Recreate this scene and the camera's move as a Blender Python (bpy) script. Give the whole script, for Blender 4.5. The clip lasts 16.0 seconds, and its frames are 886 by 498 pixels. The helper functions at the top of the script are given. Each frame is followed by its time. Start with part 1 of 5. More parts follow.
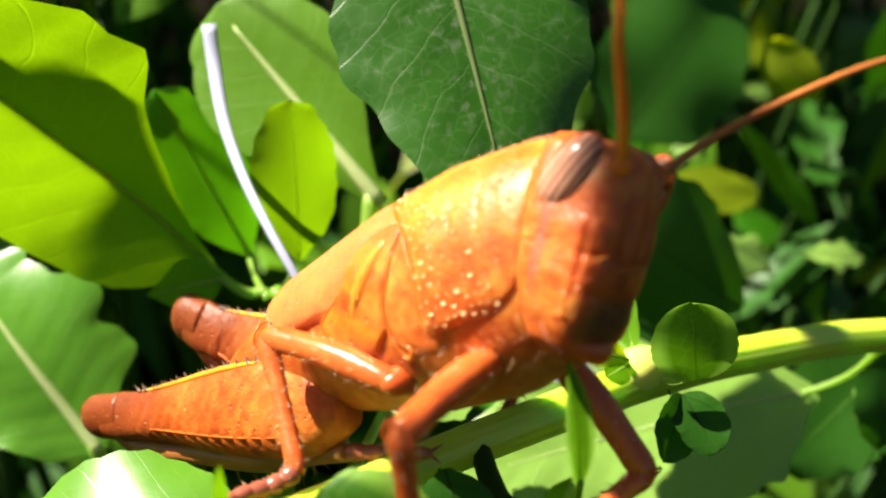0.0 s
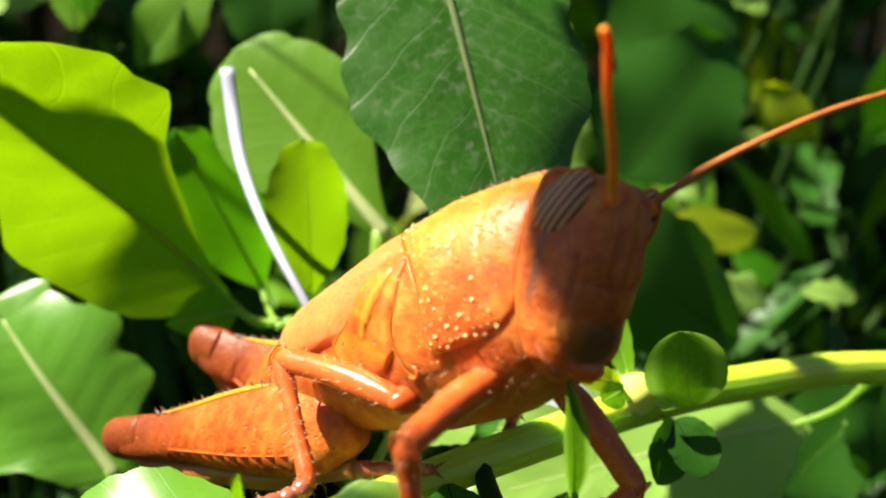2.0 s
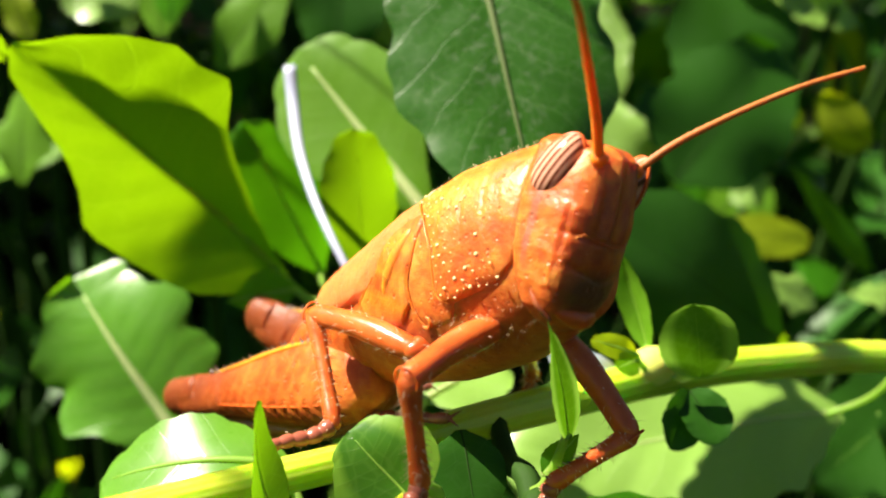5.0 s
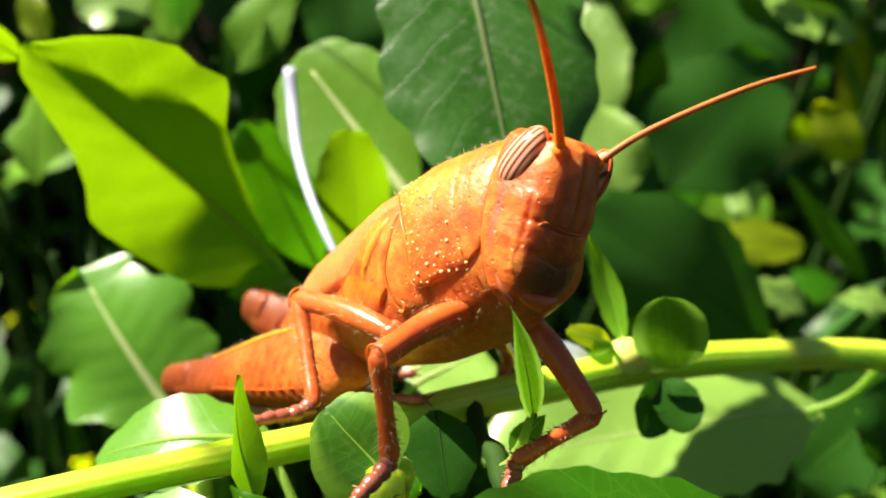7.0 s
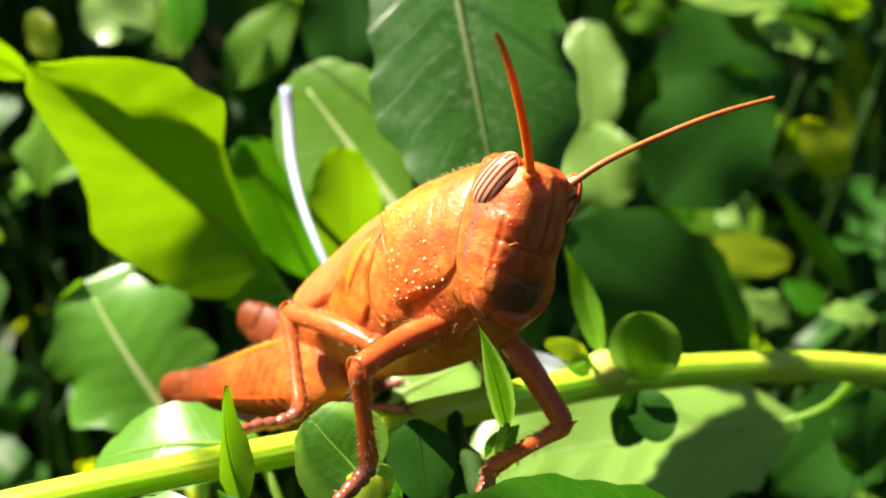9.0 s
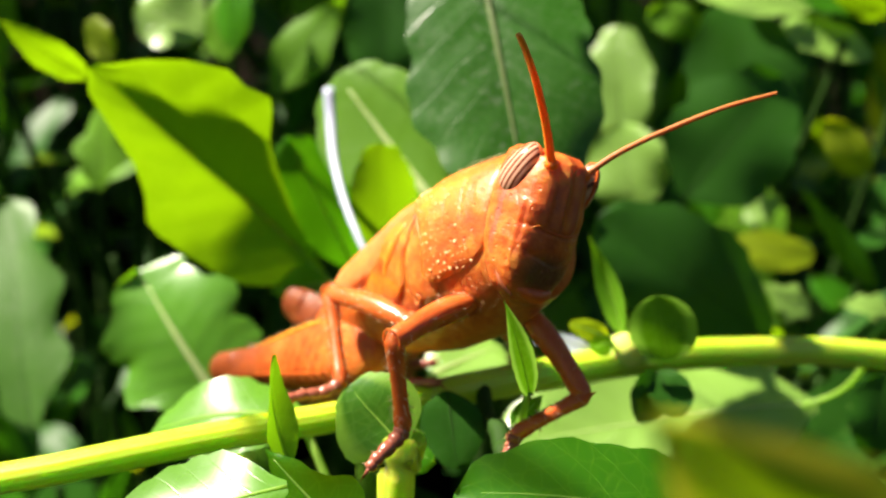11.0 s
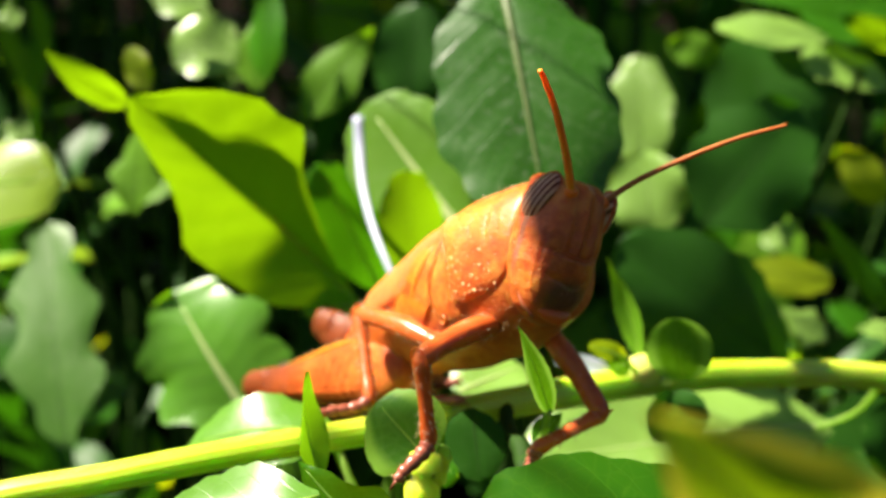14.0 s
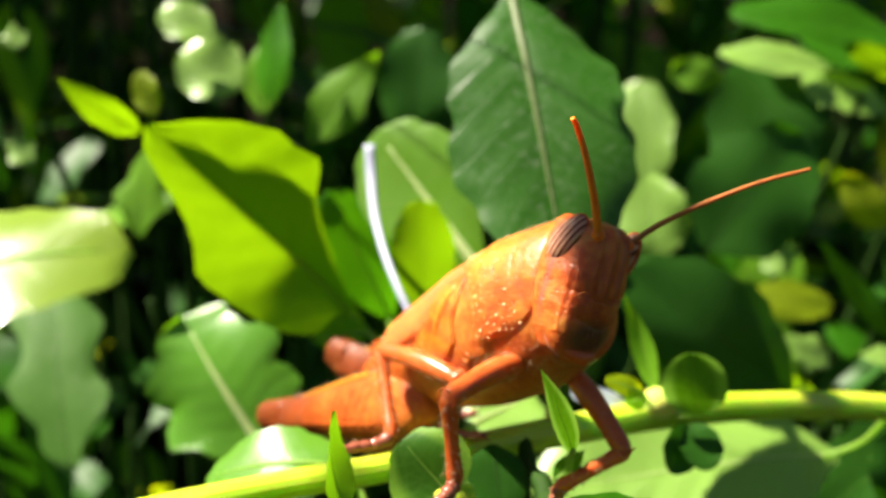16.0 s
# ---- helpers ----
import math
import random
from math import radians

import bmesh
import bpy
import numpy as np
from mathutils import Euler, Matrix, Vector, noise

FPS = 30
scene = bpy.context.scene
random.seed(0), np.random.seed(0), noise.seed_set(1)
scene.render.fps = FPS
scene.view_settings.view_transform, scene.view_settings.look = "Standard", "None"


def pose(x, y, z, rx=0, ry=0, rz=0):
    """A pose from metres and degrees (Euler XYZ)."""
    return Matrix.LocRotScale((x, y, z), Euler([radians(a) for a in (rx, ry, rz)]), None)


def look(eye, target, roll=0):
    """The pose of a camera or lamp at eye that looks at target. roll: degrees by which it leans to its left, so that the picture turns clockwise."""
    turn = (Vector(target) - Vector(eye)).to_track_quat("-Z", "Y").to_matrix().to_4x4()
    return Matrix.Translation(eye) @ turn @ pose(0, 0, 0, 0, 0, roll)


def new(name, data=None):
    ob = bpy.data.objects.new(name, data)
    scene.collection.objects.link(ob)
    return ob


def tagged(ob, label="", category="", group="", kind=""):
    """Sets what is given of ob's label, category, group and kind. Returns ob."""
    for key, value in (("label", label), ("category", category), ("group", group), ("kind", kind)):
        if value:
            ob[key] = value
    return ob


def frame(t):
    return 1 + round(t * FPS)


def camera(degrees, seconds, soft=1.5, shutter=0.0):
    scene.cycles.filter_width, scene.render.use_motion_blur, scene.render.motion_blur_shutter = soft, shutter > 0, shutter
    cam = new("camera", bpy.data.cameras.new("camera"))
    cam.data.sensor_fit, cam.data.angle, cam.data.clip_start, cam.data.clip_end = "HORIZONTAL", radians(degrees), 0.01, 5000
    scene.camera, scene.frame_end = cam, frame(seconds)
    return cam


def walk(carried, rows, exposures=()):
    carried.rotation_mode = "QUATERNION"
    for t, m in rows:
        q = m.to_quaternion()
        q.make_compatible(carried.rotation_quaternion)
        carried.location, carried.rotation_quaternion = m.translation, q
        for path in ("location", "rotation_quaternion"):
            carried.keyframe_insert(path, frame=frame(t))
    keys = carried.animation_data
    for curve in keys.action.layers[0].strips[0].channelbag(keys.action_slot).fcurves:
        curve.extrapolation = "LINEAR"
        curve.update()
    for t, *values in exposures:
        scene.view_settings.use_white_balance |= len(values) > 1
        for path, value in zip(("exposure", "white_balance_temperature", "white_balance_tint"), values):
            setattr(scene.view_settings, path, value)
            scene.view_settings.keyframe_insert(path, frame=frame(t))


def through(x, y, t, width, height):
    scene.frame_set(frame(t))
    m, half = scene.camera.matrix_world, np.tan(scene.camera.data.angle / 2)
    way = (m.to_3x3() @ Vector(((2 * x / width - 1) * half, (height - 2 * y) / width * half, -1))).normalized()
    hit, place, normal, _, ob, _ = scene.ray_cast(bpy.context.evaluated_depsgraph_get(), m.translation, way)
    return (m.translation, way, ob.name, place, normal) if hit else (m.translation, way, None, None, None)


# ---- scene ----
cam = camera(40.00, 16.0, soft=2.0)
cam.data.dof.use_dof = True
cam.data.dof.focus_distance = 0.065
cam.data.dof.aperture_fstop = 44
CAMERA_ROWS = [
    (0.0, pose(-0.00516, -0.04557, 0.17463, 65.74, -0.44, -6.58)),
    (0.5, pose(-0.00267, -0.04710, 0.17385, 67.23, 0.46, -5.04)),
    (1.0, pose(-0.00336, -0.04803, 0.17457, 67.66, 0.29, -5.35)),
    (1.5, pose(-0.00419, -0.04832, 0.17591, 67.19, -0.18, -5.62)),
    (2.0, pose(-0.00542, -0.04950, 0.17550, 67.82, -0.56, -6.12)),
    (2.5, pose(-0.00668, -0.04956, 0.17598, 67.50, -0.89, -6.69)),
    (3.0, pose(-0.00933, -0.05060, 0.17520, 68.15, -1.87, -7.81)),
    (3.5, pose(-0.00879, -0.05298, 0.17541, 68.41, -1.46, -6.52)),
    (4.0, pose(-0.00440, -0.05433, 0.17484, 69.07, 0.10, -3.05)),
    (6.5, pose(0.00002, -0.05978, 0.17421, 69.60, 0.19, -0.51)),
    (7.0, pose(0.00117, -0.06050, 0.17425, 70.00, 0.00, 0.00)),
    (7.5, pose(0.00203, -0.06124, 0.17481, 70.09, 0.05, 0.30)),
    (8.0, pose(0.00280, -0.06185, 0.17546, 70.10, 0.10, 0.58)),
    (8.5, pose(0.00274, -0.06259, 0.17584, 70.20, -0.09, 0.48)),
    (9.0, pose(0.00299, -0.06367, 0.17615, 70.26, -0.10, 0.59)),
    (11.5, pose(0.00382, -0.07117, 0.17691, 70.87, 0.32, 2.77)),
    (12.0, pose(0.00325, -0.07194, 0.17633, 71.20, 0.12, 2.81)),
    (12.5, pose(0.00252, -0.07237, 0.17675, 71.07, -0.07, 2.71)),
    (13.0, pose(0.00210, -0.07320, 0.17758, 71.05, -0.39, 2.76)),
    (13.5, pose(0.00306, -0.07320, 0.17716, 71.71, 0.08, 3.23)),
    (14.0, pose(0.00386, -0.07357, 0.17805, 71.75, 0.45, 3.60)),
    (14.5, pose(0.00313, -0.07371, 0.17941, 71.51, 0.17, 3.33)),
    (15.0, pose(0.00261, -0.07384, 0.18023, 71.49, -0.12, 3.20)),
    (15.5, pose(0.00153, -0.07356, 0.18021, 71.76, -0.34, 2.92)),
    (16.0, pose(0.00100, -0.07358, 0.18034, 71.99, -0.12, 2.84)),
]
walk(cam, CAMERA_ROWS)

# ---- light ----
SUN_TO = Vector((-0.56, 0.11, 0.82)).normalized()
world = bpy.data.worlds.new("sky")
scene.world = world
world.use_nodes = True
wn = world.node_tree
sky = wn.nodes.new("ShaderNodeTexSky")
sky.sky_type = "NISHITA"
sky.sun_disc = False
sky.sun_elevation = math.asin(SUN_TO.z)
sky.sun_rotation = math.atan2(SUN_TO.x, SUN_TO.y)
wn.nodes["Background"].inputs["Strength"].default_value = 0.017
wn.links.new(sky.outputs[0], wn.nodes["Background"].inputs["Color"])
sun = new("sun", bpy.data.lights.new("sun", "SUN"))
sun.data.energy, sun.data.angle, sun.data.color = 5.0, radians(0.6), (1.0, 0.90, 0.76)
sun.matrix_world = look(SUN_TO, (0, 0, 0))
scene.view_settings.exposure = 1.83


# ---- materials ----
def base_material(name):
    m = bpy.data.materials.new(name)
    m.use_nodes = True
    nt = m.node_tree
    return m, nt, nt.nodes["Principled BSDF"], nt.nodes["Material Output"]


def node(nt, kind, **values):
    n = nt.nodes.new(kind)
    for key, value in values.items():
        n.inputs[key.replace("_", " ")].default_value = value
    return n


def math_node(nt, op, a, b=None):
    n = nt.nodes.new("ShaderNodeMath")
    n.operation = op
    for i, v in enumerate((a, b)):
        if v is None:
            continue
        if isinstance(v, (int, float)):
            n.inputs[i].default_value = v
        else:
            nt.links.new(v, n.inputs[i])
    return n.outputs[0]


def ramp(nt, fac, stops):
    n = nt.nodes.new("ShaderNodeValToRGB")
    e = n.color_ramp.elements
    while len(e) < len(stops):
        e.new(0.5)
    for el, (p, c) in zip(e, stops):
        el.position, el.color = p, (*c, 1) if len(c) == 3 else c
    nt.links.new(fac, n.inputs[0])
    return n.outputs[0]


def mix_colour(nt, fac, a, b, kind="MIX"):
    n = nt.nodes.new("ShaderNodeMix")
    n.data_type, n.blend_type = "RGBA", kind
    for sock, v in ((n.inputs[0], fac), (n.inputs[6], a), (n.inputs[7], b)):
        if isinstance(v, (int, float)):
            sock.default_value = v
        elif isinstance(v, tuple):
            sock.default_value = (*v, 1)
        else:
            nt.links.new(v, sock)
    return n.outputs[2]


def noise_fac(nt, scale, detail=4, kind="Object"):
    tc = nt.nodes.new("ShaderNodeTexCoord")
    n = node(nt, "ShaderNodeTexNoise", Scale=scale, Detail=detail)
    nt.links.new(tc.outputs[kind], n.inputs["Vector"])
    return n.outputs[0]


def bump(nt, bsdf, height, strength, distance=0.0002):
    b = node(nt, "ShaderNodeBump", Strength=strength, Distance=distance)
    nt.links.new(height, b.inputs["Height"])
    nt.links.new(b.outputs[0], bsdf.inputs["Normal"])
    return b.outputs[0]


def leaf_material(name, colour, through_colour, vein, share=0.45, rough=0.35, vein_share=0.5, relief=0.35, gloss=0.4, margin=None, dust=0.0):
    """A living leaf: glossy skin, light that passes through, side veins and a fine net."""
    m, nt, p, out = base_material(name)
    uv = nt.nodes.new("ShaderNodeUVMap")
    sep = nt.nodes.new("ShaderNodeSeparateXYZ")
    nt.links.new(uv.outputs[0], sep.inputs[0])
    u, v = sep.outputs[0], sep.outputs[1]
    wob = noise_fac(nt, 260, 3)
    # side veins run from the midrib out and forward
    run = math_node(nt, "MULTIPLY", math_node(nt, "SUBTRACT", u, math_node(nt, "MULTIPLY", math_node(nt, "ABSOLUTE", v), 0.20)), 8.0)
    run = math_node(nt, "ADD", run, math_node(nt, "MULTIPLY", wob, 0.5))
    tri = math_node(nt, "ABSOLUTE", math_node(nt, "SUBTRACT", math_node(nt, "FRACT", run), 0.5))
    side = ramp(nt, tri, [(0.0, (0.8, 0.8, 0.8)), (0.035, (0, 0, 0))])
    tc = nt.nodes.new("ShaderNodeTexCoord")
    vor = node(nt, "ShaderNodeTexVoronoi", Scale=900)
    vor.feature = "DISTANCE_TO_EDGE"
    nt.links.new(tc.outputs["Object"], vor.inputs["Vector"])
    net = ramp(nt, vor.outputs[0], [(0.0, (0.45, 0.45, 0.45)), (0.07, (0, 0, 0))])
    veins = math_node(nt, "MAXIMUM", side, net)
    blot = noise_fac(nt, 120, 5)
    info = nt.nodes.new("ShaderNodeObjectInfo")
    vary = math_node(nt, "ADD", math_node(nt, "MULTIPLY", info.outputs["Random"], 0.35), math_node(nt, "MULTIPLY", blot, 0.65))
    dark = tuple(c * 0.72 for c in colour)
    light = tuple(min(1, c * 1.3) for c in colour)
    col = mix_colour(nt, vary, dark, light)
    col = mix_colour(nt, math_node(nt, "MULTIPLY", veins, vein_share), col, vein)
    if margin:
        rim = ramp(nt, math_node(nt, "ABSOLUTE", v), [(0.55, (0, 0, 0)), (0.8, (1, 1, 1))])
        col = mix_colour(nt, rim, col, margin)
    if dust:
        # chalky dust in flecks, thicker along the midrib
        near = ramp(nt, math_node(nt, "ABSOLUTE", math_node(nt, "SUBTRACT", v, 0.08)), [(0.0, (1, 1, 1)), (0.22, (0.25, 0.25, 0.25)), (0.6, (0.12, 0.12, 0.12))])
        fleck = ramp(nt, noise_fac(nt, 1500, 6), [(0.52, (0, 0, 0)), (0.72, (1, 1, 1))])
        patch = ramp(nt, noise_fac(nt, 170, 3), [(0.46, (0, 0, 0)), (0.66, (1, 1, 1))])
        k = math_node(nt, "MULTIPLY", math_node(nt, "MULTIPLY", fleck, math_node(nt, "ADD", near, math_node(nt, "MULTIPLY", patch, 0.5))), dust)
        col = mix_colour(nt, k, col, (0.46, 0.48, 0.40))
    nt.links.new(col, p.inputs["Base Color"])
    rr = math_node(nt, "ADD", math_node(nt, "MULTIPLY", noise_fac(nt, 400, 4), 0.3), rough - 0.12)
    nt.links.new(rr, p.inputs["Roughness"])
    p.inputs["Specular IOR Level"].default_value = gloss
    h = math_node(nt, "ADD", math_node(nt, "ADD", math_node(nt, "MULTIPLY", side, -0.4), math_node(nt, "MULTIPLY", net, -0.12)), math_node(nt, "MULTIPLY", noise_fac(nt, 220, 3), 1.2))
    normal = bump(nt, p, h, relief, 0.00012)
    tr = nt.nodes.new("ShaderNodeBsdfTranslucent")
    tcol = mix_colour(nt, vary, tuple(c * 0.8 for c in through_colour), through_colour)
    tcol = mix_colour(nt, math_node(nt, "MULTIPLY", veins, vein_share * 0.8), tcol, tuple(min(1, c * 1.5 + 0.02) for c in through_colour))
    if margin:
        tcol = mix_colour(nt, rim, tcol, tuple(min(1, c * 1.7) for c in margin))
    nt.links.new(tcol, tr.inputs["Color"])
    nt.links.new(normal, tr.inputs["Normal"])
    mx = nt.nodes.new("ShaderNodeMixShader")
    mx.inputs[0].default_value = share
    nt.links.new(p.outputs[0], mx.inputs[1])
    nt.links.new(tr.outputs[0], mx.inputs[2])
    nt.links.new(mx.outputs[0], out.inputs[0])
    return m


LEAF_BRIGHT = leaf_material("leaf_bright", (0.034, 0.18, 0.004), (0.36, 0.66, 0.002), (0.24, 0.44, 0.03), 0.60, 0.45, 0.26, 0.35, 0.25)
LEAF_MID = leaf_material("leaf_mid", (0.11, 0.26, 0.012), (0.25, 0.56, 0.004), (0.24, 0.44, 0.06), 0.40, 0.44, 0.25, 0.35, 0.28)
LEAF_FRESH = leaf_material("leaf_fresh", (0.060, 0.22, 0.005), (0.15, 0.52, 0.003), (0.18, 0.40, 0.03), 0.52, 0.42, 0.3, 0.35, 0.3)
# darker green copy, mostly for shaded leaves: much of their shade is this colour
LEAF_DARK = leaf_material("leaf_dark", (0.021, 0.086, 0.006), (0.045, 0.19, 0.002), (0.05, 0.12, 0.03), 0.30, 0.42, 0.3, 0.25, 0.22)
LEAF_YELLOW = leaf_material("leaf_yellow", (0.24, 0.32, 0.006), (0.60, 0.74, 0.003), (0.42, 0.48, 0.04), 0.6, 0.42, 0.12)
# whitish green: part of the sun's glare on leaves is put into this colour
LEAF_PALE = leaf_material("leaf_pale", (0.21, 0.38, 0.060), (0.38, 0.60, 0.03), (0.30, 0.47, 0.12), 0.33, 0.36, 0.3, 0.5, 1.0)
LEAF_GLOSSY = leaf_material("leaf_glossy", (0.10, 0.26, 0.02), (0.28, 0.58, 0.01), (0.22, 0.40, 0.08), 0.38, 0.25, 0.2, 0.15, 0.6)


LEAF_HANGING = leaf_material("leaf_hanging", (0.024, 0.092, 0.007), (0.05, 0.22, 0.003), (0.10, 0.19, 0.06), 0.28, 0.28, 0.45, 0.40, 0.40, None, 0.2)
LEAF_BED = leaf_material("leaf_bed", (0.090, 0.27, 0.010), (0.21, 0.52, 0.004), (0.18, 0.36, 0.05), 0.38, 0.34, 0.40, 0.35, 0.75)
LEAF_DULL = leaf_material("leaf_dull", (0.065, 0.175, 0.018), (0.12, 0.30, 0.006), (0.18, 0.30, 0.06), 0.3, 0.45, 0.3, 0.5, 0.4, None, 0.18)
LEAF_CUP = leaf_material("leaf_cup", (0.045, 0.150, 0.009), (0.12, 0.32, 0.003), (0.13, 0.25, 0.04), 0.42, 0.40, 0.6, 0.3, 0.35, (0.16, 0.32, 0.03))
LEAF_YOUNG = leaf_material("leaf_young", (0.08, 0.18, 0.004), (0.25, 0.48, 0.002), (0.17, 0.26, 0.02), 0.55, 0.42, 0.15)
LEAF_NEAR = leaf_material("leaf_near", (0.24, 0.38, 0.03), (0.46, 0.66, 0.01), (0.30, 0.44, 0.08), 0.5, 0.28, 0.2, 0.25, 0.8)
LEAF_RIMMED = leaf_material("leaf_rimmed", (0.09, 0.19, 0.006), (0.34, 0.54, 0.004), (0.16, 0.28, 0.03), 0.6, 0.35, 0.2, 0.25, 0.5, (0.56, 0.50, 0.03))


def plain_material(name, colour, rough=0.5, scale=300, spread=0.25, relief=0.3, colour_2=None, sss=0.0, depths=(1.0, 0.35, 0.1)):
    m, nt, p, out = base_material(name)
    f = noise_fac(nt, scale, 5)
    f2 = noise_fac(nt, scale * 0.2, 3)
    c2 = colour_2 or tuple(c * (1 - spread) for c in colour)
    mixf = math_node(nt, "ADD", math_node(nt, "MULTIPLY", f, 0.5), math_node(nt, "MULTIPLY", f2, 0.5))
    stops = ramp(nt, mixf, [(0.35, c2), (0.65, colour)])
    nt.links.new(stops, p.inputs["Base Color"])
    p.inputs["Roughness"].default_value = rough
    if sss:
        p.inputs["Subsurface Weight"].default_value = sss
        p.inputs["Subsurface Radius"].default_value = depths
        p.inputs["Subsurface Scale"].default_value = 0.0012
    bump(nt, p, f, relief, 0.0001)
    return m


def rib_material_of(name, colour, through):
    m, nt, p, out = base_material(name)
    f = noise_fac(nt, 500, 4)
    nt.links.new(mix_colour(nt, f, tuple(c * 0.8 for c in colour), colour), p.inputs["Base Color"])
    p.inputs["Roughness"].default_value = 0.42
    tr = nt.nodes.new("ShaderNodeBsdfTranslucent")
    tr.inputs["Color"].default_value = (*through, 1)
    mx = nt.nodes.new("ShaderNodeMixShader")
    mx.inputs[0].default_value = 0.5
    nt.links.new(p.outputs[0], mx.inputs[1])
    nt.links.new(tr.outputs[0], mx.inputs[2])
    nt.links.new(mx.outputs[0], out.inputs[0])
    return m


RIB = rib_material_of("leaf_rib", (0.62, 0.72, 0.34), (0.70, 0.82, 0.32))
RIB_DULL = rib_material_of("leaf_rib_dull", (0.20, 0.28, 0.10), (0.20, 0.30, 0.08))
RIB_GREEN = rib_material_of("leaf_rib_green", (0.30, 0.48, 0.08), (0.55, 0.85, 0.08))
STEM = plain_material("stem_skin", (0.58, 0.66, 0.07), 0.30, 250, 0.22, 0.25, (0.42, 0.60, 0.03), sss=0.9, depths=(1.2, 1.7, 0.15))
STEM_PALE = plain_material("stem_pale", (0.74, 0.78, 0.22), 0.3, 250, 0.15, 0.2, (0.62, 0.70, 0.12), sss=0.4)
STEM_GREEN = plain_material("stem_green", (0.14, 0.30, 0.02), 0.4, 250, 0.3)
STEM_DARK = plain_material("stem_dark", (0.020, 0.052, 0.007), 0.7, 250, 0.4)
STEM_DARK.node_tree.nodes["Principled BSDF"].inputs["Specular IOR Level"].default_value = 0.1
# soil is near black, with the shade between the plants in its colour
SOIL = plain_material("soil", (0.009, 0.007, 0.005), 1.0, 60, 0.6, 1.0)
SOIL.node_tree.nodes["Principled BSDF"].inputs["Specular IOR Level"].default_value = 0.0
WHITE_STRAW = plain_material("white_straw", (0.34, 0.37, 0.50), 0.5, 400, 0.12)
CHITIN = plain_material("orange_shell", (0.62, 0.11, 0.01), 0.36, 900, 0.3, 0.35, (0.50, 0.07, 0.008), sss=0.25)
CHITIN_LIGHT = plain_material("orange_shell_pale", (0.68, 0.20, 0.02), 0.36, 700, 0.3, 0.35, (0.60, 0.12, 0.012), sss=0.25)
CHITIN_DARK = plain_material("orange_shell_brown", (0.36, 0.09, 0.03), 0.42, 900, 0.4, 0.4, (0.20, 0.05, 0.02), sss=0.1)
LEG = plain_material("leg_shell", (0.60, 0.145, 0.03), 0.27, 900, 0.3, 0.6, (0.44, 0.07, 0.012), sss=0.4)
TARSUS = plain_material("tarsus_shell", (0.34, 0.10, 0.06), 0.25, 900, 0.4, 0.3, (0.20, 0.05, 0.03))
# dimmer brown copy of FEELER: the far feeler's shading is in its colour
FEELER_SHADED = plain_material("feeler_shaded", (0.42, 0.14, 0.02), 0.5, 900, 0.3, 0.35, (0.26, 0.08, 0.012), sss=0.2)
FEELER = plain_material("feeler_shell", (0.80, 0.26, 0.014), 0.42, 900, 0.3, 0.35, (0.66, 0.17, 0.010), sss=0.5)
SOCKET = plain_material("socket_shell", (0.85, 0.20, 0.008), 0.4, 700, 0.2, 0.3, (0.75, 0.14, 0.008), sss=0.5)
SHIN = plain_material("shin_shell", (0.42, 0.19, 0.05), 0.35, 500, 0.3, 0.3, (0.24, 0.08, 0.02), sss=0.4)
TUBERCLE = plain_material("tubercle", (0.85, 0.60, 0.28), 0.35, 900, 0.1)
BRISTLE = plain_material("bristle", (0.70, 0.48, 0.28), 0.4, 900, 0.1)
THORN = plain_material("thorn", (0.07, 0.035, 0.02), 0.35, 900, 0.2)
YELLOW = plain_material("yellow_shell", (0.70, 0.36, 0.02), 0.38, 600, 0.3, 0.3, (0.62, 0.20, 0.015), sss=0.25)

PAD_YELLOW = plain_material("pad_yellow", (0.66, 0.27, 0.018), 0.42, 700, 0.3, 0.3, (0.60, 0.17, 0.018), sss=0.6)


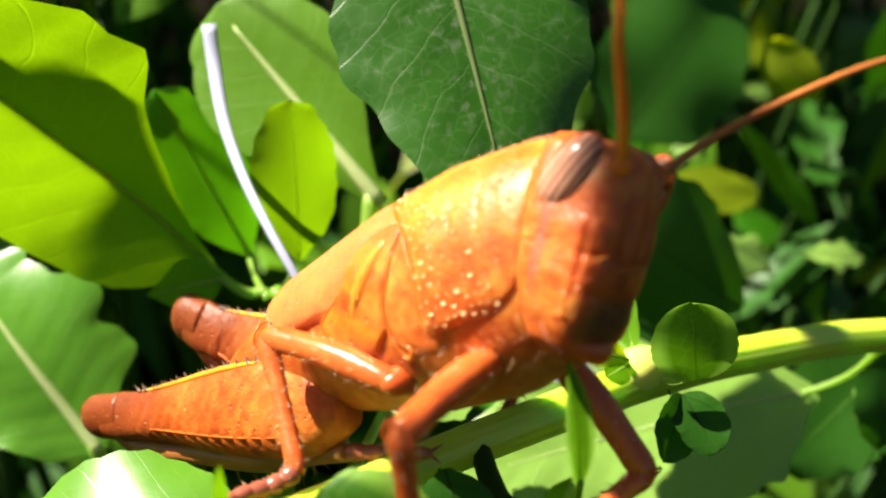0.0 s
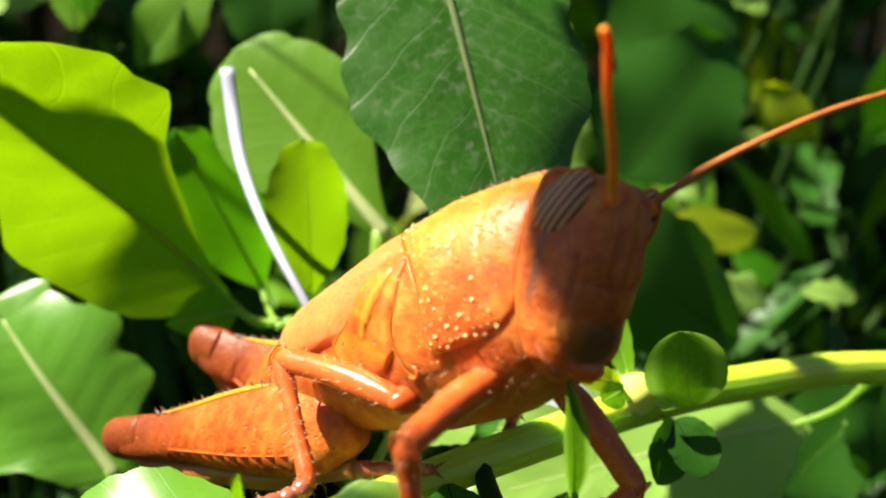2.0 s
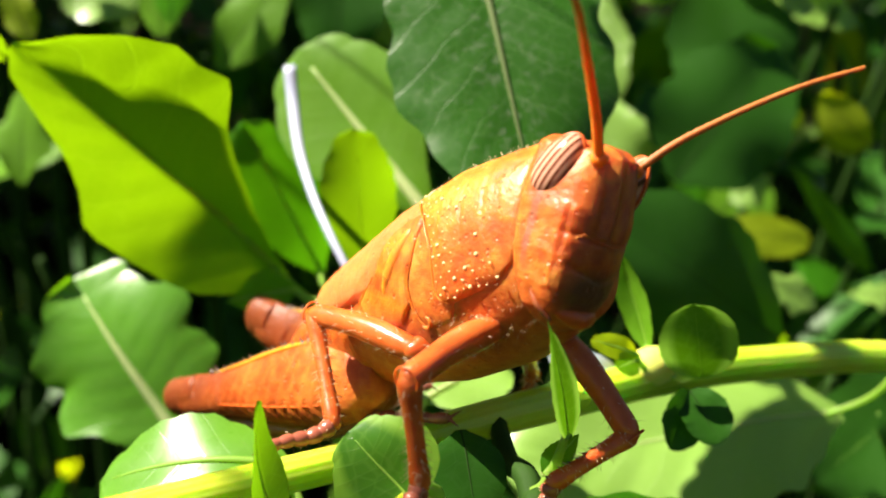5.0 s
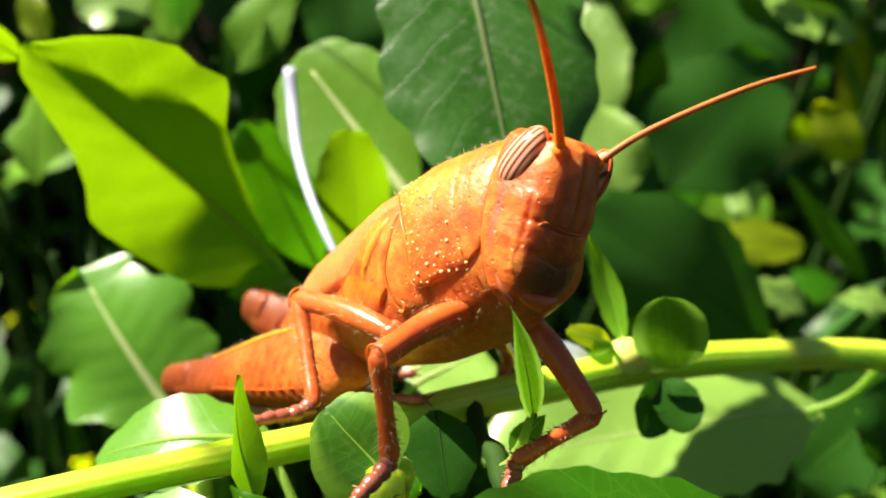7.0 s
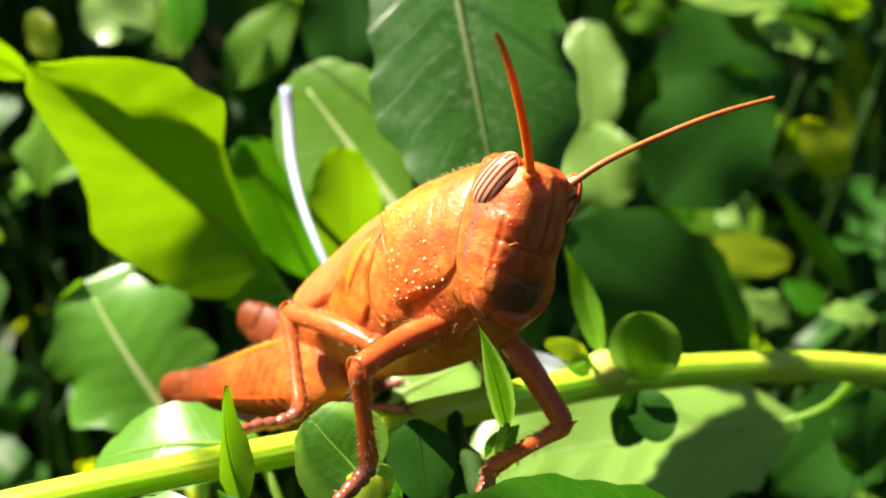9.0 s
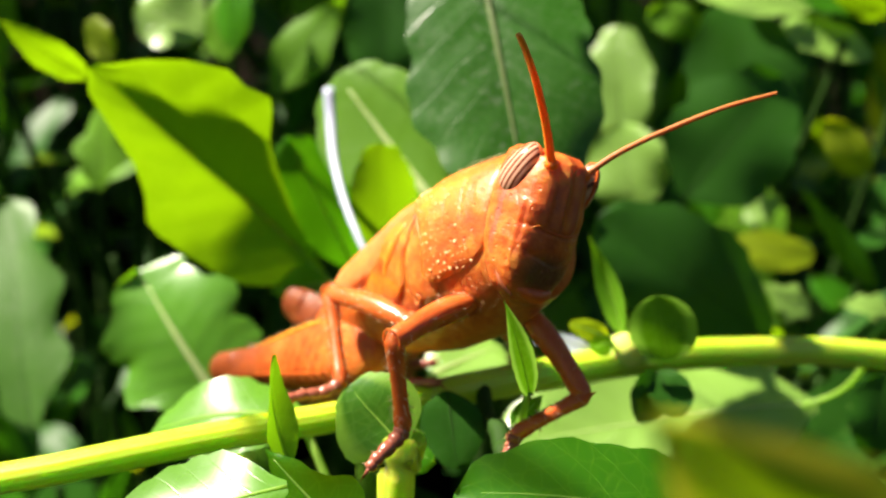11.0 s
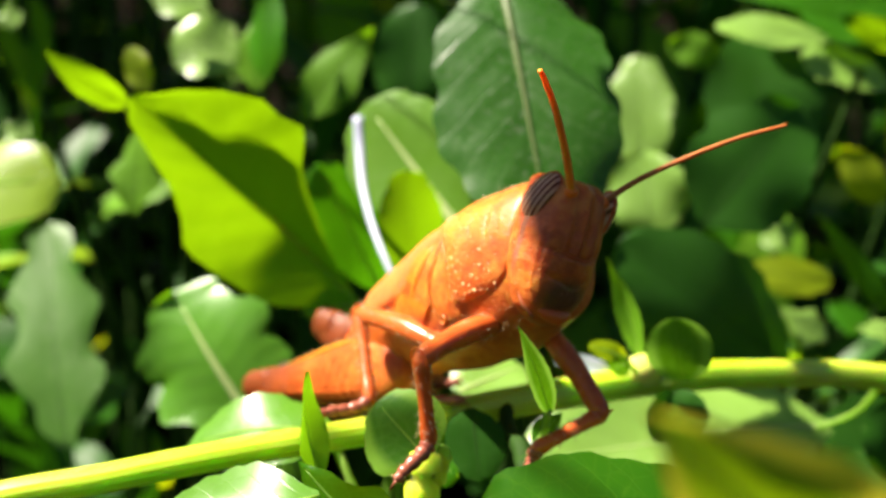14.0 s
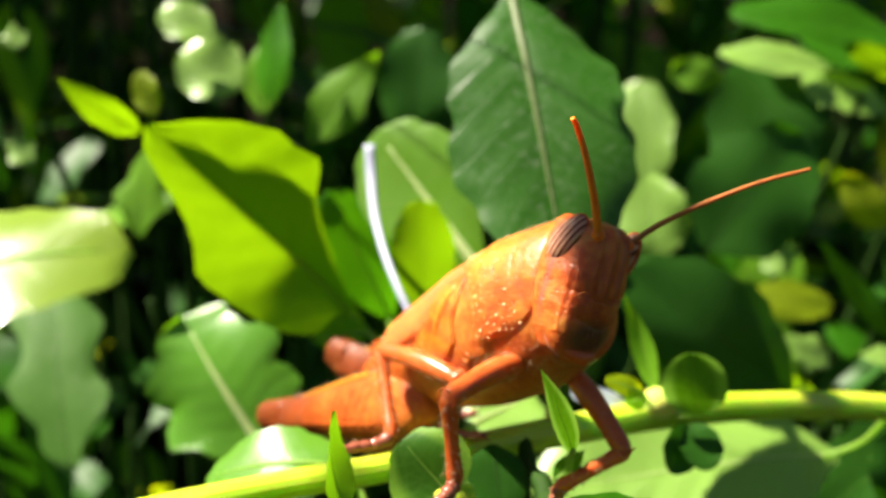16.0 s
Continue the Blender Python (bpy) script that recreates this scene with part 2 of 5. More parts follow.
def shell_material(name, kind):
    """Orange shell with fine pits, freckles and the animal's own markings."""
    m, nt, p, out = base_material(name)
    f, f2 = noise_fac(nt, 1500, 4), noise_fac(nt, 260, 4)
    mixf = math_node(nt, "ADD", math_node(nt, "MULTIPLY", f, 0.4), math_node(nt, "MULTIPLY", f2, 0.6))
    col = ramp(nt, mixf, [(0.36, (0.33, 0.047, 0.006)), (0.50, (0.53, 0.112, 0.015)), (0.64, (0.65, 0.215, 0.032))])
    tc = nt.nodes.new("ShaderNodeTexCoord")
    sep = nt.nodes.new("ShaderNodeSeparateXYZ")
    nt.links.new(tc.outputs["Object"], sep.inputs[0])
    x, y, z = (math_node(nt, "MULTIPLY", sep.outputs[k], 1000.0) for k in range(3))
    ay = math_node(nt, "ABSOLUTE", y)
    if kind == "saddle":
        # yellow bands beside the crest and down the rear rim
        h = math_node(nt, "ADD", math_node(nt, "MULTIPLY", math_node(nt, "ADD", x, 3.5), -0.515), math_node(nt, "MULTIPLY", math_node(nt, "ADD", z, 4.5), 0.857))
        g = math_node(nt, "ADD", h, math_node(nt, "MULTIPLY", math_node(nt, "SUBTRACT", f2, 0.5), 7.0))
        fac = ramp(nt, math_node(nt, "MULTIPLY", g, 0.2), [(0.15, (0, 0, 0)), (0.75, (1, 1, 1))])
        col = mix_colour(nt, math_node(nt, "MULTIPLY", fac, math_node(nt, "ADD", math_node(nt, "MULTIPLY", f2, 1.5), -0.38)), col, (0.70, 0.28, 0.010))
    if kind == "head":
        # brown stripes down the face, a grey-brown streak under each eye, dark mouth
        s1 = ramp(nt, math_node(nt, "ABSOLUTE", math_node(nt, "SUBTRACT", ay, 0.5)), [(0.08, (1, 1, 1)), (0.26, (0, 0, 0))])
        front = ramp(nt, math_node(nt, "ADD", math_node(nt, "MULTIPLY", x, 0.5), 0.5), [(0.25, (0, 0, 0)), (0.45, (1, 1, 1))])
        high = ramp(nt, math_node(nt, "ADD", math_node(nt, "MULTIPLY", z, 0.1), 0.8), [(0.28, (0, 0, 0)), (0.40, (1, 1, 1)), (0.72, (1, 1, 1)), (0.8, (0, 0, 0))])
        k = math_node(nt, "MULTIPLY", math_node(nt, "MULTIPLY", s1, front), high)
        col = mix_colour(nt, math_node(nt, "MULTIPLY", k, 0.4), col, (0.25, 0.05, 0.025))
        dy, dz = math_node(nt, "MULTIPLY", y, 0.42), math_node(nt, "MULTIPLY", math_node(nt, "ADD", z, 6.5), 0.70)
        far = math_node(nt, "ADD", math_node(nt, "MULTIPLY", dy, dy), math_node(nt, "MULTIPLY", dz, dz))
        lo = ramp(nt, math_node(nt, "ADD", far, math_node(nt, "MULTIPLY", math_node(nt, "SUBTRACT", f2, 0.5), 1.2)), [(0.25, (1, 1, 1)), (1.35, (0, 0, 0))])
        col = mix_colour(nt, math_node(nt, "MULTIPLY", lo, 0.85), col, (0.085, 0.042, 0.018))
        st = ramp(nt, math_node(nt, "ABSOLUTE", math_node(nt, "ADD", x, 2.75)), [(0.12, (1, 1, 1)), (0.30, (0, 0, 0))])
        un = ramp(nt, math_node(nt, "ADD", math_node(nt, "MULTIPLY", z, 0.1), 0.8), [(0.18, (0, 0, 0)), (0.3, (1, 1, 1)), (0.64, (1, 1, 1)), (0.68, (0, 0, 0))])
        col = mix_colour(nt, math_node(nt, "MULTIPLY", math_node(nt, "MULTIPLY", st, un), 0.7), col, (0.20, 0.10, 0.07))
    if kind == "pad":
        wide = node(nt, "ShaderNodeTexNoise", Scale=420.0, Detail=3.0)
        mp = nt.nodes.new("ShaderNodeMapping")
        mp.inputs["Rotation"].default_value = (0, radians(31), 0)
        mp.inputs["Scale"].default_value = (0.22, 1.0, 1.0)
        nt.links.new(tc.outputs["Object"], mp.inputs[0])
        nt.links.new(mp.outputs[0], wide.inputs["Vector"])
        streak = ramp(nt, wide.outputs[0], [(0.46, (0, 0, 0)), (0.62, (1, 1, 1))])
        col = mix_colour(nt, math_node(nt, "MULTIPLY", streak, 0.6), col, (0.74, 0.28, 0.015))
    if kind == "peach":
        col = mix_colour(nt, math_node(nt, "ADD", math_node(nt, "MULTIPLY", f2, 0.35), 0.50), col, (0.60, 0.20, 0.060))
    if kind == "thigh":
        # brown ink between the slanting ribs, and browner towards the knee
        ink = ramp(nt, noise_fac(nt, 620, 3), [(0.46, (0, 0, 0)), (0.62, (1, 1, 1))])
        col = mix_colour(nt, math_node(nt, "ADD", math_node(nt, "MULTIPLY", ink, 0.3), 0.22), col, (0.30, 0.062, 0.012))
        end = ramp(nt, math_node(nt, "MULTIPLY", math_node(nt, "ADD", x, KNEE_FROM), -0.1), [(0.0, (0, 0, 0)), (0.55, (1, 1, 1))])
        col = mix_colour(nt, math_node(nt, "MULTIPLY", end, math_node(nt, "ADD", math_node(nt, "MULTIPLY", f2, 0.4), 0.68)), col, (0.125, 0.026, 0.006))
        p.inputs["Specular IOR Level"].default_value = 0.28
    fre = node(nt, "ShaderNodeTexVoronoi", Scale=1700)
    nt.links.new(tc.outputs["Object"], fre.inputs["Vector"])
    dots = ramp(nt, fre.outputs[0], [(0.10, (1, 1, 1)), (0.20, (0, 0, 0))])
    col = mix_colour(nt, math_node(nt, "MULTIPLY", dots, 0.35), col, (0.35, 0.08, 0.02))
    nt.links.new(col, p.inputs["Base Color"])
    rr = math_node(nt, "ADD", math_node(nt, "MULTIPLY", f2, 0.3), 0.28)
    nt.links.new(rr, p.inputs["Roughness"])
    p.inputs["Subsurface Weight"].default_value = 0.25 if kind == "thigh" else 0.6
    p.inputs["Subsurface Radius"].default_value = (1.0, 0.42, 0.12)
    p.inputs["Subsurface Scale"].default_value = 0.0020
    bump(nt, p, math_node(nt, "ADD", math_node(nt, "ADD", f, math_node(nt, "MULTIPLY", dots, -0.7)), math_node(nt, "MULTIPLY", noise_fac(nt, 5200, 3), 0.5)), 0.8, 0.00009)
    return m


SADDLE = shell_material("saddle_shell", "saddle")
HEAD_SHELL = shell_material("head_shell", "head")
BODY_SHELL = shell_material("body_shell", "body")
KNEE_FROM = 25.0
THIGH = shell_material("thigh_shell", "thigh")
PAD_SHELL = shell_material("pad_shell", "pad")
PEACH_SHELL = shell_material("peach_shell", "peach")


def eye_material():
    m, nt, p, out = base_material("striped_eye")
    tc = nt.nodes.new("ShaderNodeTexCoord")
    sep = nt.nodes.new("ShaderNodeSeparateXYZ")
    nt.links.new(tc.outputs["Object"], sep.inputs[0])
    w = math_node(nt, "FRACT", math_node(nt, "MULTIPLY", sep.outputs[0], 3200.0))
    tri = math_node(nt, "ABSOLUTE", math_node(nt, "SUBTRACT", w, 0.5))
    c = ramp(nt, tri, [(0.08, (0.10, 0.022, 0.010)), (0.18, (0.30, 0.095, 0.05)), (0.28, (0.55, 0.27, 0.17)), (0.48, (0.66, 0.38, 0.26))])
    nt.links.new(c, p.inputs["Base Color"])
    p.inputs["Roughness"].default_value = 0.2
    p.inputs["Specular IOR Level"].default_value = 0.35
    return m


EYE = eye_material()


# ---- mesh helpers ----
def finish(name, bm, material, parent=None, label="", smooth=True):
    me = bpy.data.meshes.new(name)
    bmesh.ops.recalc_face_normals(bm, faces=bm.faces)
    bm.to_mesh(me)
    bm.free()
    for mat in material if isinstance(material, (list, tuple)) else (material,):
        me.materials.append(mat)
    if smooth:
        me.polygons.foreach_set("use_smooth", [True] * len(me.polygons))
    ob = new(name, me)
    if parent:
        ob.parent = parent
    if label:
        tagged(ob, label)
    return ob


def part(name, bm, material, parent, label="", kind=""):
    ob = finish(name, bm, material, parent, label)
    return tagged(ob, kind=kind) if kind else ob


def smooth_line(points, n):
    """Points along a Catmull-Rom curve."""
    pts = [Vector(p) for p in points]
    pts = [pts[0] * 2 - pts[1], *pts, pts[-1] * 2 - pts[-2]]
    out = []
    segs = len(pts) - 3
    for i in range(n + 1):
        x = i / n * segs
        k = min(int(x), segs - 1)
        t = x - k
        a, b, c, d = pts[k:k + 4]
        out.append(0.5 * ((2 * b) + (c - a) * t + (2 * a - 5 * b + 4 * c - d) * t * t + (3 * b - 3 * c + d - a) * t ** 3))
    return out


def interp(values, n):
    xs = np.linspace(0, 1, len(values))
    return list(np.interp(np.linspace(0, 1, n + 1), xs, values))


def tube(bm, points, radii, seg=10, n=16, flat=1.0, ridges=0, ridge=0.0, side=None):
    """A tapered tube along a curve, with closed ends. flat squeezes it along one side; ridges run along it."""
    line = smooth_line(points, n)
    rad = interp(radii, n)
    up = Vector(side) if side else Vector((0.13, 0.21, 0.97))
    rings = []
    for i, p in enumerate(line):
        t = (line[min(i + 1, n)] - line[max(i - 1, 0)]).normalized()
        a = (up - t * up.dot(t)).normalized()
        b = t.cross(a)
        ring = []
        for k in range(seg):
            th = 2 * math.pi * k / seg
            r = rad[i] * (1 + ridge * math.cos(ridges * th))
            ring.append(bm.verts.new(p + a * (math.cos(th) * r * flat) + b * (math.sin(th) * r)))
        rings.append(ring)
    for r0, r1 in zip(rings, rings[1:]):
        for k in range(seg):
            bm.faces.new((r0[k], r0[(k + 1) % seg], r1[(k + 1) % seg], r1[k]))
    bm.faces.new(rings[0][::-1])
    bm.faces.new(rings[-1])
    return line


def ball(bm, centre, radii, turn=None, u=12, v=8):
    m = Matrix.Translation(centre) @ (turn.to_4x4() if turn else Matrix()) @ Matrix.Diagonal((*radii, 1))
    bmesh.ops.create_uvsphere(bm, u_segments=u, v_segments=v, radius=1.0, matrix=m)


def cone(bm, foot, way, length, radius, seg=4):
    way = Vector(way).normalized()
    a = way.orthogonal().normalized()
    b = way.cross(a)
    foot = Vector(foot)
    ring = [bm.verts.new(foot + (a * math.cos(2 * math.pi * k / seg) + b * math.sin(2 * math.pi * k / seg)) * radius) for k in range(seg)]
    tip = bm.verts.new(foot + way * length)
    for k in range(seg):
        bm.faces.new((ring[k], ring[(k + 1) % seg], tip))


# ---- leaves ----
SHAPES = {
    "oval": [0.10, 0.50, 0.80, 0.96, 1.0, 0.97, 0.84, 0.58, 0.02],
    "spoon": [0.08, 0.22, 0.45, 0.72, 0.93, 1.0, 0.95, 0.70, 0.02],
    "pointed": [0.10, 0.48, 0.82, 1.0, 0.95, 0.78, 0.52, 0.26, 0.01],
    "lance": [0.25, 0.70, 0.95, 1.0, 0.92, 0.76, 0.54, 0.28, 0.01],
    "broad": [0.10, 0.55, 0.88, 1.0, 1.0, 0.95, 0.80, 0.50, 0.02],
    # unlike halves: the side towards the light of the crease, then the other
    "cornered": ([(0, 0.03), (0.11, 0.12), (0.25, 0.31), (0.36, 0.49), (0.45, 0.63), (0.52, 0.77), (0.60, 1.02), (0.635, 1.10), (0.66, 1.06), (0.70, 0.985), (0.77, 0.99), (0.86, 0.73), (0.93, 0.43), (0.97, 0.14), (1, 0.01)],
                 [(0, 0.06), (0.03, 0.13), (0.11, 0.33), (0.18, 0.46), (0.26, 0.54), (0.37, 0.60), (0.49, 0.635), (0.55, 0.605), (0.62, 0.455), (0.69, 0.352), (0.78, 0.273), (0.89, 0.19), (0.96, 0.13), (1, 0.02)]),
    # outline cut to the shade wanted on the cornered leaf
    "half": ([(0, 0.05), (0.25, 0.31), (0.45, 0.62), (0.52, 0.775), (0.56, 0.72), (0.63, 0.725), (0.69, 0.68), (0.75, 0.55), (0.80, 0.335), (0.88, 0.26), (0.93, 0.11), (0.97, 0.01), (1, 0.005)],
             [(0, 0.08), (0.05, 0.11), (0.12, 0.34), (0.20, 0.52), (0.26, 0.54), (0.30, 0.38), (0.34, 0.19), (0.37, 0.03), (0.42, 0.01), (1, 0.005)]),
    "disc": [0.05, 0.66, 0.87, 0.97, 1.0, 0.97, 0.87, 0.66, 0.05],
    "round": [0.15, 0.66, 0.90, 1.0, 1.0, 0.94, 0.80, 0.56, 0.02],
}


def leaf_mesh(base, tip, width, face, shape, fold, bend, lobes, curl, twist, seed, nu=26, nv=10, skew=0.0, wavy=1.0, quilt=0.0):
    """The blade as a sheet with its outline, and the line of its midrib."""
    rnd = random.Random(seed)
    base, tip, face = Vector(base), Vector(tip), Vector(face)
    axis = tip - base
    length = axis.length
    axis.normalize()
    normal = (face - axis * face.dot(axis)).normalized()
    across = axis.cross(normal)
    sides = SHAPES[shape]
    sides = sides if isinstance(sides, tuple) else (sides, sides)
    bm = bmesh.new()
    uvl = bm.loops.layers.uv.new("UVMap")
    ph = [rnd.uniform(0, 6.28) for _ in range(6)]
    rows, coords, mid = [], {}, []
    for i in range(nu + 1):
        u = i / nu
        # the outline closes like a round end
        ue = 1 - (1 - u) ** 1.35
        x = u * 8
        k = min(int(x), 7)
        halves = []
        for prof in sides:
            if isinstance(prof[0], tuple):
                halves.append(float(np.interp(u, [q[0] for q in prof], [q[1] for q in prof])) * width / 2)
                continue
            a, b, c, d = prof[max(k - 1, 0)], prof[k], prof[k + 1], prof[min(k + 2, 8)]
            q = x - k
            w = 0.5 * (2 * b + (c - a) * q + (2 * a - 5 * b + 4 * c - d) * q * q + (3 * b - 3 * c + d - a) * q ** 3)
            w = max(w, 0.004) * width / 2
            if shape == "disc":
                w = (0.04 + 0.96 * math.sqrt(max(0.0, 1 - (2 * u - 1) ** 2))) * width / 2
            if u > 0.875 and shape in ("oval", "spoon", "round"):
                q = (u - 0.875) / 0.125
                w = prof[7] * math.sqrt(max(0.0, 1 - q * q)) * width / 2
            halves.append(w)
        tw = twist * (u - 0.3)
        n2 = normal * math.cos(tw) + across * math.sin(tw)
        a2 = across * math.cos(tw) - normal * math.sin(tw)
        centre = base + axis * (length * u) + normal * (bend * length * 4 * u * (1 - u) - bend * 0)
        mid.append((centre + n2 * (0.02 * width * math.sin(u * 6 + ph[3]) * min(1, u * 4)), n2.copy()))
        row = []
        for j in range(nv + 1):
            v = j / nv * 2 - 1
            s = 1 if v >= 0 else -1
            edge = abs(v) ** 2
            w = halves[0] if v >= 0 else halves[1]
            ww = w * (1 + skew * s) * (1 + lobes * edge * math.sin(u * 19 + ph[0] + s) + 0.03 * wavy * edge * math.sin(u * 47 + ph[1] + s * 2))
            lift = math.tan(fold) * abs(v) * w - curl * edge * w
            wave = wavy * 0.05 * width * edge * math.sin(u * 9 + ph[2] + s * 1.3) + 0.02 * width * math.sin(u * 6 + v * 2 + ph[3])
            # the skin bulges between the side veins
            swell = quilt * width * (1 - edge) * min(1, abs(v) * 5) * (abs(math.sin(math.pi * ((u - abs(v) * 0.20) * 8 + 0.25))) - 0.5)
            p = centre + a2 * (v * ww) + n2 * (lift + swell + wave * min(1, u * 4))
            vert = bm.verts.new(p)
            coords[vert] = (u, v)
            row.append(vert)
        rows.append(row)
    for r0, r1 in zip(rows, rows[1:]):
        for j in range(nv):
            f = bm.faces.new((r0[j], r0[j + 1], r1[j + 1], r1[j]))
            for loop in f.loops:
                loop[uvl].uv = coords[loop.vert]
    return bm, mid


def leaf(plant, base, tip, width, face, material, shape="oval", fold=0.15, bend=0.05, lobes=0.03, curl=0.1, twist=0.0,
         rib=0.00035, rib_material=None, label="green leaf", stalk=None, seed=1, skew=0.0, name="leaf", wavy=1.0, quilt=0.0, stout=0.0):
    """A leaf of a plant: the blade, with its midrib and stalk under it."""
    inv = Matrix.Translation(-Vector(plant.location))
    bm, mid = leaf_mesh(base, tip, width, face, shape, fold, bend, lobes, curl, twist, seed, 90 if quilt or shape in ("half", "disc") else 26, 24 if quilt else 10, skew, wavy, quilt)
    bm.transform(inv)
    blade = part(name, bm, material, plant, label)
    bm = bmesh.new()
    last = int(len(mid) * 0.93)
    tube(bm, [p for p, n in mid[:last:10 if len(mid) > 50 else 3]], [rib, rib * 0.75, rib * 0.45, rib * 0.15], 7, 18)
    bm.transform(inv)
    part("midrib", bm, rib_material or RIB, blade, "pale raised midrib")
    if stalk:
        bm = bmesh.new()
        b, s = Vector(base), Vector(stalk)
        tube(bm, [s, (s + b) / 2 + Vector((0, 0, -0.0008)), b + (Vector(tip) - b) * 0.06], [max(stout, rib * 1.5), max(stout * 0.9, rib * 1.2), max(stout * 0.5, rib)], 8, 10)
        bm.transform(inv)
        part("stalk", bm, rib_material or RIB_GREEN, blade)
    return blade


def plain_plant(name, points, radii, material, label, ridges=6, ridge=0.06, seg=16, n=30):
    """A plant thing at its foot, with its stem; leaves are added to it."""
    thing = new(name)
    thing.location = points[0]
    bm = bmesh.new()
    tube(bm, points, radii, seg, n, ridges=ridges, ridge=ridge)
    bm.transform(Matrix.Translation(-Vector(points[0])))
    part("stem", bm, material, thing)
    return tagged(thing, label, "plant")


# ---- ground ----
bm = bmesh.new()
N_GROUND = 120
grid = []
for i in range(N_GROUND + 1):
    row = []
    for k in range(N_GROUND + 1):
        gx, gy = 2 * i / N_GROUND - 1, 2 * k / N_GROUND - 1
        # fine in the bed, coarse towards the horizon
        x, y = (math.copysign(0.9 * abs(g) + 400 * abs(g) ** 9, g) for g in (gx, gy))
        p = Vector((x, y, 0))
        row.append(bm.verts.new((x, y, 0.012 * noise.noise(p * 9) + 0.004 * noise.noise(p * 40))))
    grid.append(row)
for r0, r1 in zip(grid, grid[1:]):
    for k in range(N_GROUND):
        bm.faces.new((r0[k], r1[k], r1[k + 1], r0[k + 1]))
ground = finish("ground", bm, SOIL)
tagged(ground, "garden soil under the plants, darkened for the shade they cast", "ground", kind="structure")

# ---- main stem ----
main_plant = plain_plant("long_stemmed_plant", [(0.0914, 0.0437, 0.1090), (0.0635, 0.0390, 0.1245), (0.0367, 0.0282, 0.1328), (0.0223, 0.0201, 0.1365), (0.0146, 0.0157, 0.1378), (0.0092, 0.0117, 0.1387), (0.0017, 0.0065, 0.1396), (-0.0061, 0.0012, 0.1402), (-0.0136, -0.0027, 0.14055), (-0.0218, -0.0055, 0.13995), (-0.0326, -0.0085, 0.1384), (-0.0446, -0.0135, 0.1323)],
                         [0.0013, 0.0013, 0.0012, 0.0012, 0.00125, 0.0012, 0.0011, 0.0010, 0.00095, 0.00095, 0.00095, 0.00095], STEM, "long ridged yellow-green stem lying across, with small leaves", 14, 0.022, 84, 120)

CLUSTER = (-0.0085, 0.0317, 0.1368)
PLANT = plain_plant("leafy_plant", [(-0.016, 0.046, 0.0), (-0.012, 0.045, 0.07), (-0.0074, 0.0310, 0.1310), CLUSTER], [0.0016, 0.0014, 0.0008, 0.0003], STEM_GREEN, "leafy plant with a cluster of sunlit upright leaves")
BROAD = ((-0.0123, 0.0365, 0.1367), (-0.0303, 0.0303, 0.1575), 0.0215, (0.35, -0.75, -0.55))
leaf(PLANT, *BROAD, LEAF_BRIGHT, "cornered", 0.52, -0.03, 0.0, 0.0, 0.0, 0.00026, RIB_GREEN, wavy=0.15, quilt=0.0025, label="large yellow-green sunlit leaf folded along its midrib", stalk=CLUSTER, seed=3)
leaf(PLANT, (-0.0099, 0.0415, 0.1353), (-0.0159, 0.0410, 0.1489), 0.0072, (0.2, -0.95, -0.1), LEAF_FRESH, "oval", -0.1, 0.02, rib=0.0002, rib_material=RIB_GREEN, label="small upright green leaf beside the broad leaf", stalk=CLUSTER, seed=4)
leaf(PLANT, (-0.0060, 0.0348, 0.1377), (-0.0061, 0.0319, 0.1507), 0.0062, (0.2, -0.95, -0.22), LEAF_YOUNG, "oval", -0.1, 0.02, 0.0, rib=0.00004, rib_material=RIB_GREEN, label="small blunt yellow-green young leaf", stalk=CLUSTER, seed=5)
leaf(PLANT, (0.0000, 0.0355, 0.1416), (-0.0114, 0.0449, 0.1540), 0.0118, (-0.3, -0.7, 0.6), LEAF_MID, "spoon", 0.06, 0.02, 0.0, wavy=0.25, quilt=0.0012, rib=0.0006, label="broad oval matt green leaf with a pale midrib", stalk=(-0.0028, 0.0329, 0.1343), seed=6)
leaf(PLANT, (-0.0113, 0.0338, 0.1370), (-0.0170, 0.0341, 0.1358), 0.0040, (-0.1, -0.85, 0.4), LEAF_BRIGHT, "pointed", 0.1, 0.02, 0.02, rib=0.0002, rib_material=RIB_GREEN, label="small bright leaf below the broad leaf", stalk=CLUSTER, seed=16)
PLANT = plain_plant("leafy_plant", [(0.002, 0.052, 0.0), (0.002, 0.05, 0.09), (0.0057, 0.0383, 0.1513), (0.0019, 0.0401, 0.1695)], [0.0016, 0.0014, 0.0011, 0.0008], STEM_DARK, "green plant with a large dark hanging leaf")
leaf(PLANT, (0.0016, 0.0377, 0.1684), (0.0067, 0.0199, 0.1467), 0.0153, (0.0, -0.84, 0.50), LEAF_HANGING, "oval", 0.16, 0.06, 0.05, 0.25, wavy=0.9, quilt=0.006, rib=0.00045, rib_material=RIB_DULL, label="large dark glossy leaf hanging behind the insect", stalk=(0.0019, 0.0401, 0.1695), seed=7)
PLANT = plain_plant("leafy_plant", [(-0.024, 0.044, 0.0), (-0.022, 0.042, 0.06), (-0.0202, 0.0325, 0.1200)], [0.0014, 0.0012, 0.001], STEM, "short plant low in the bed with a wavy leaf")
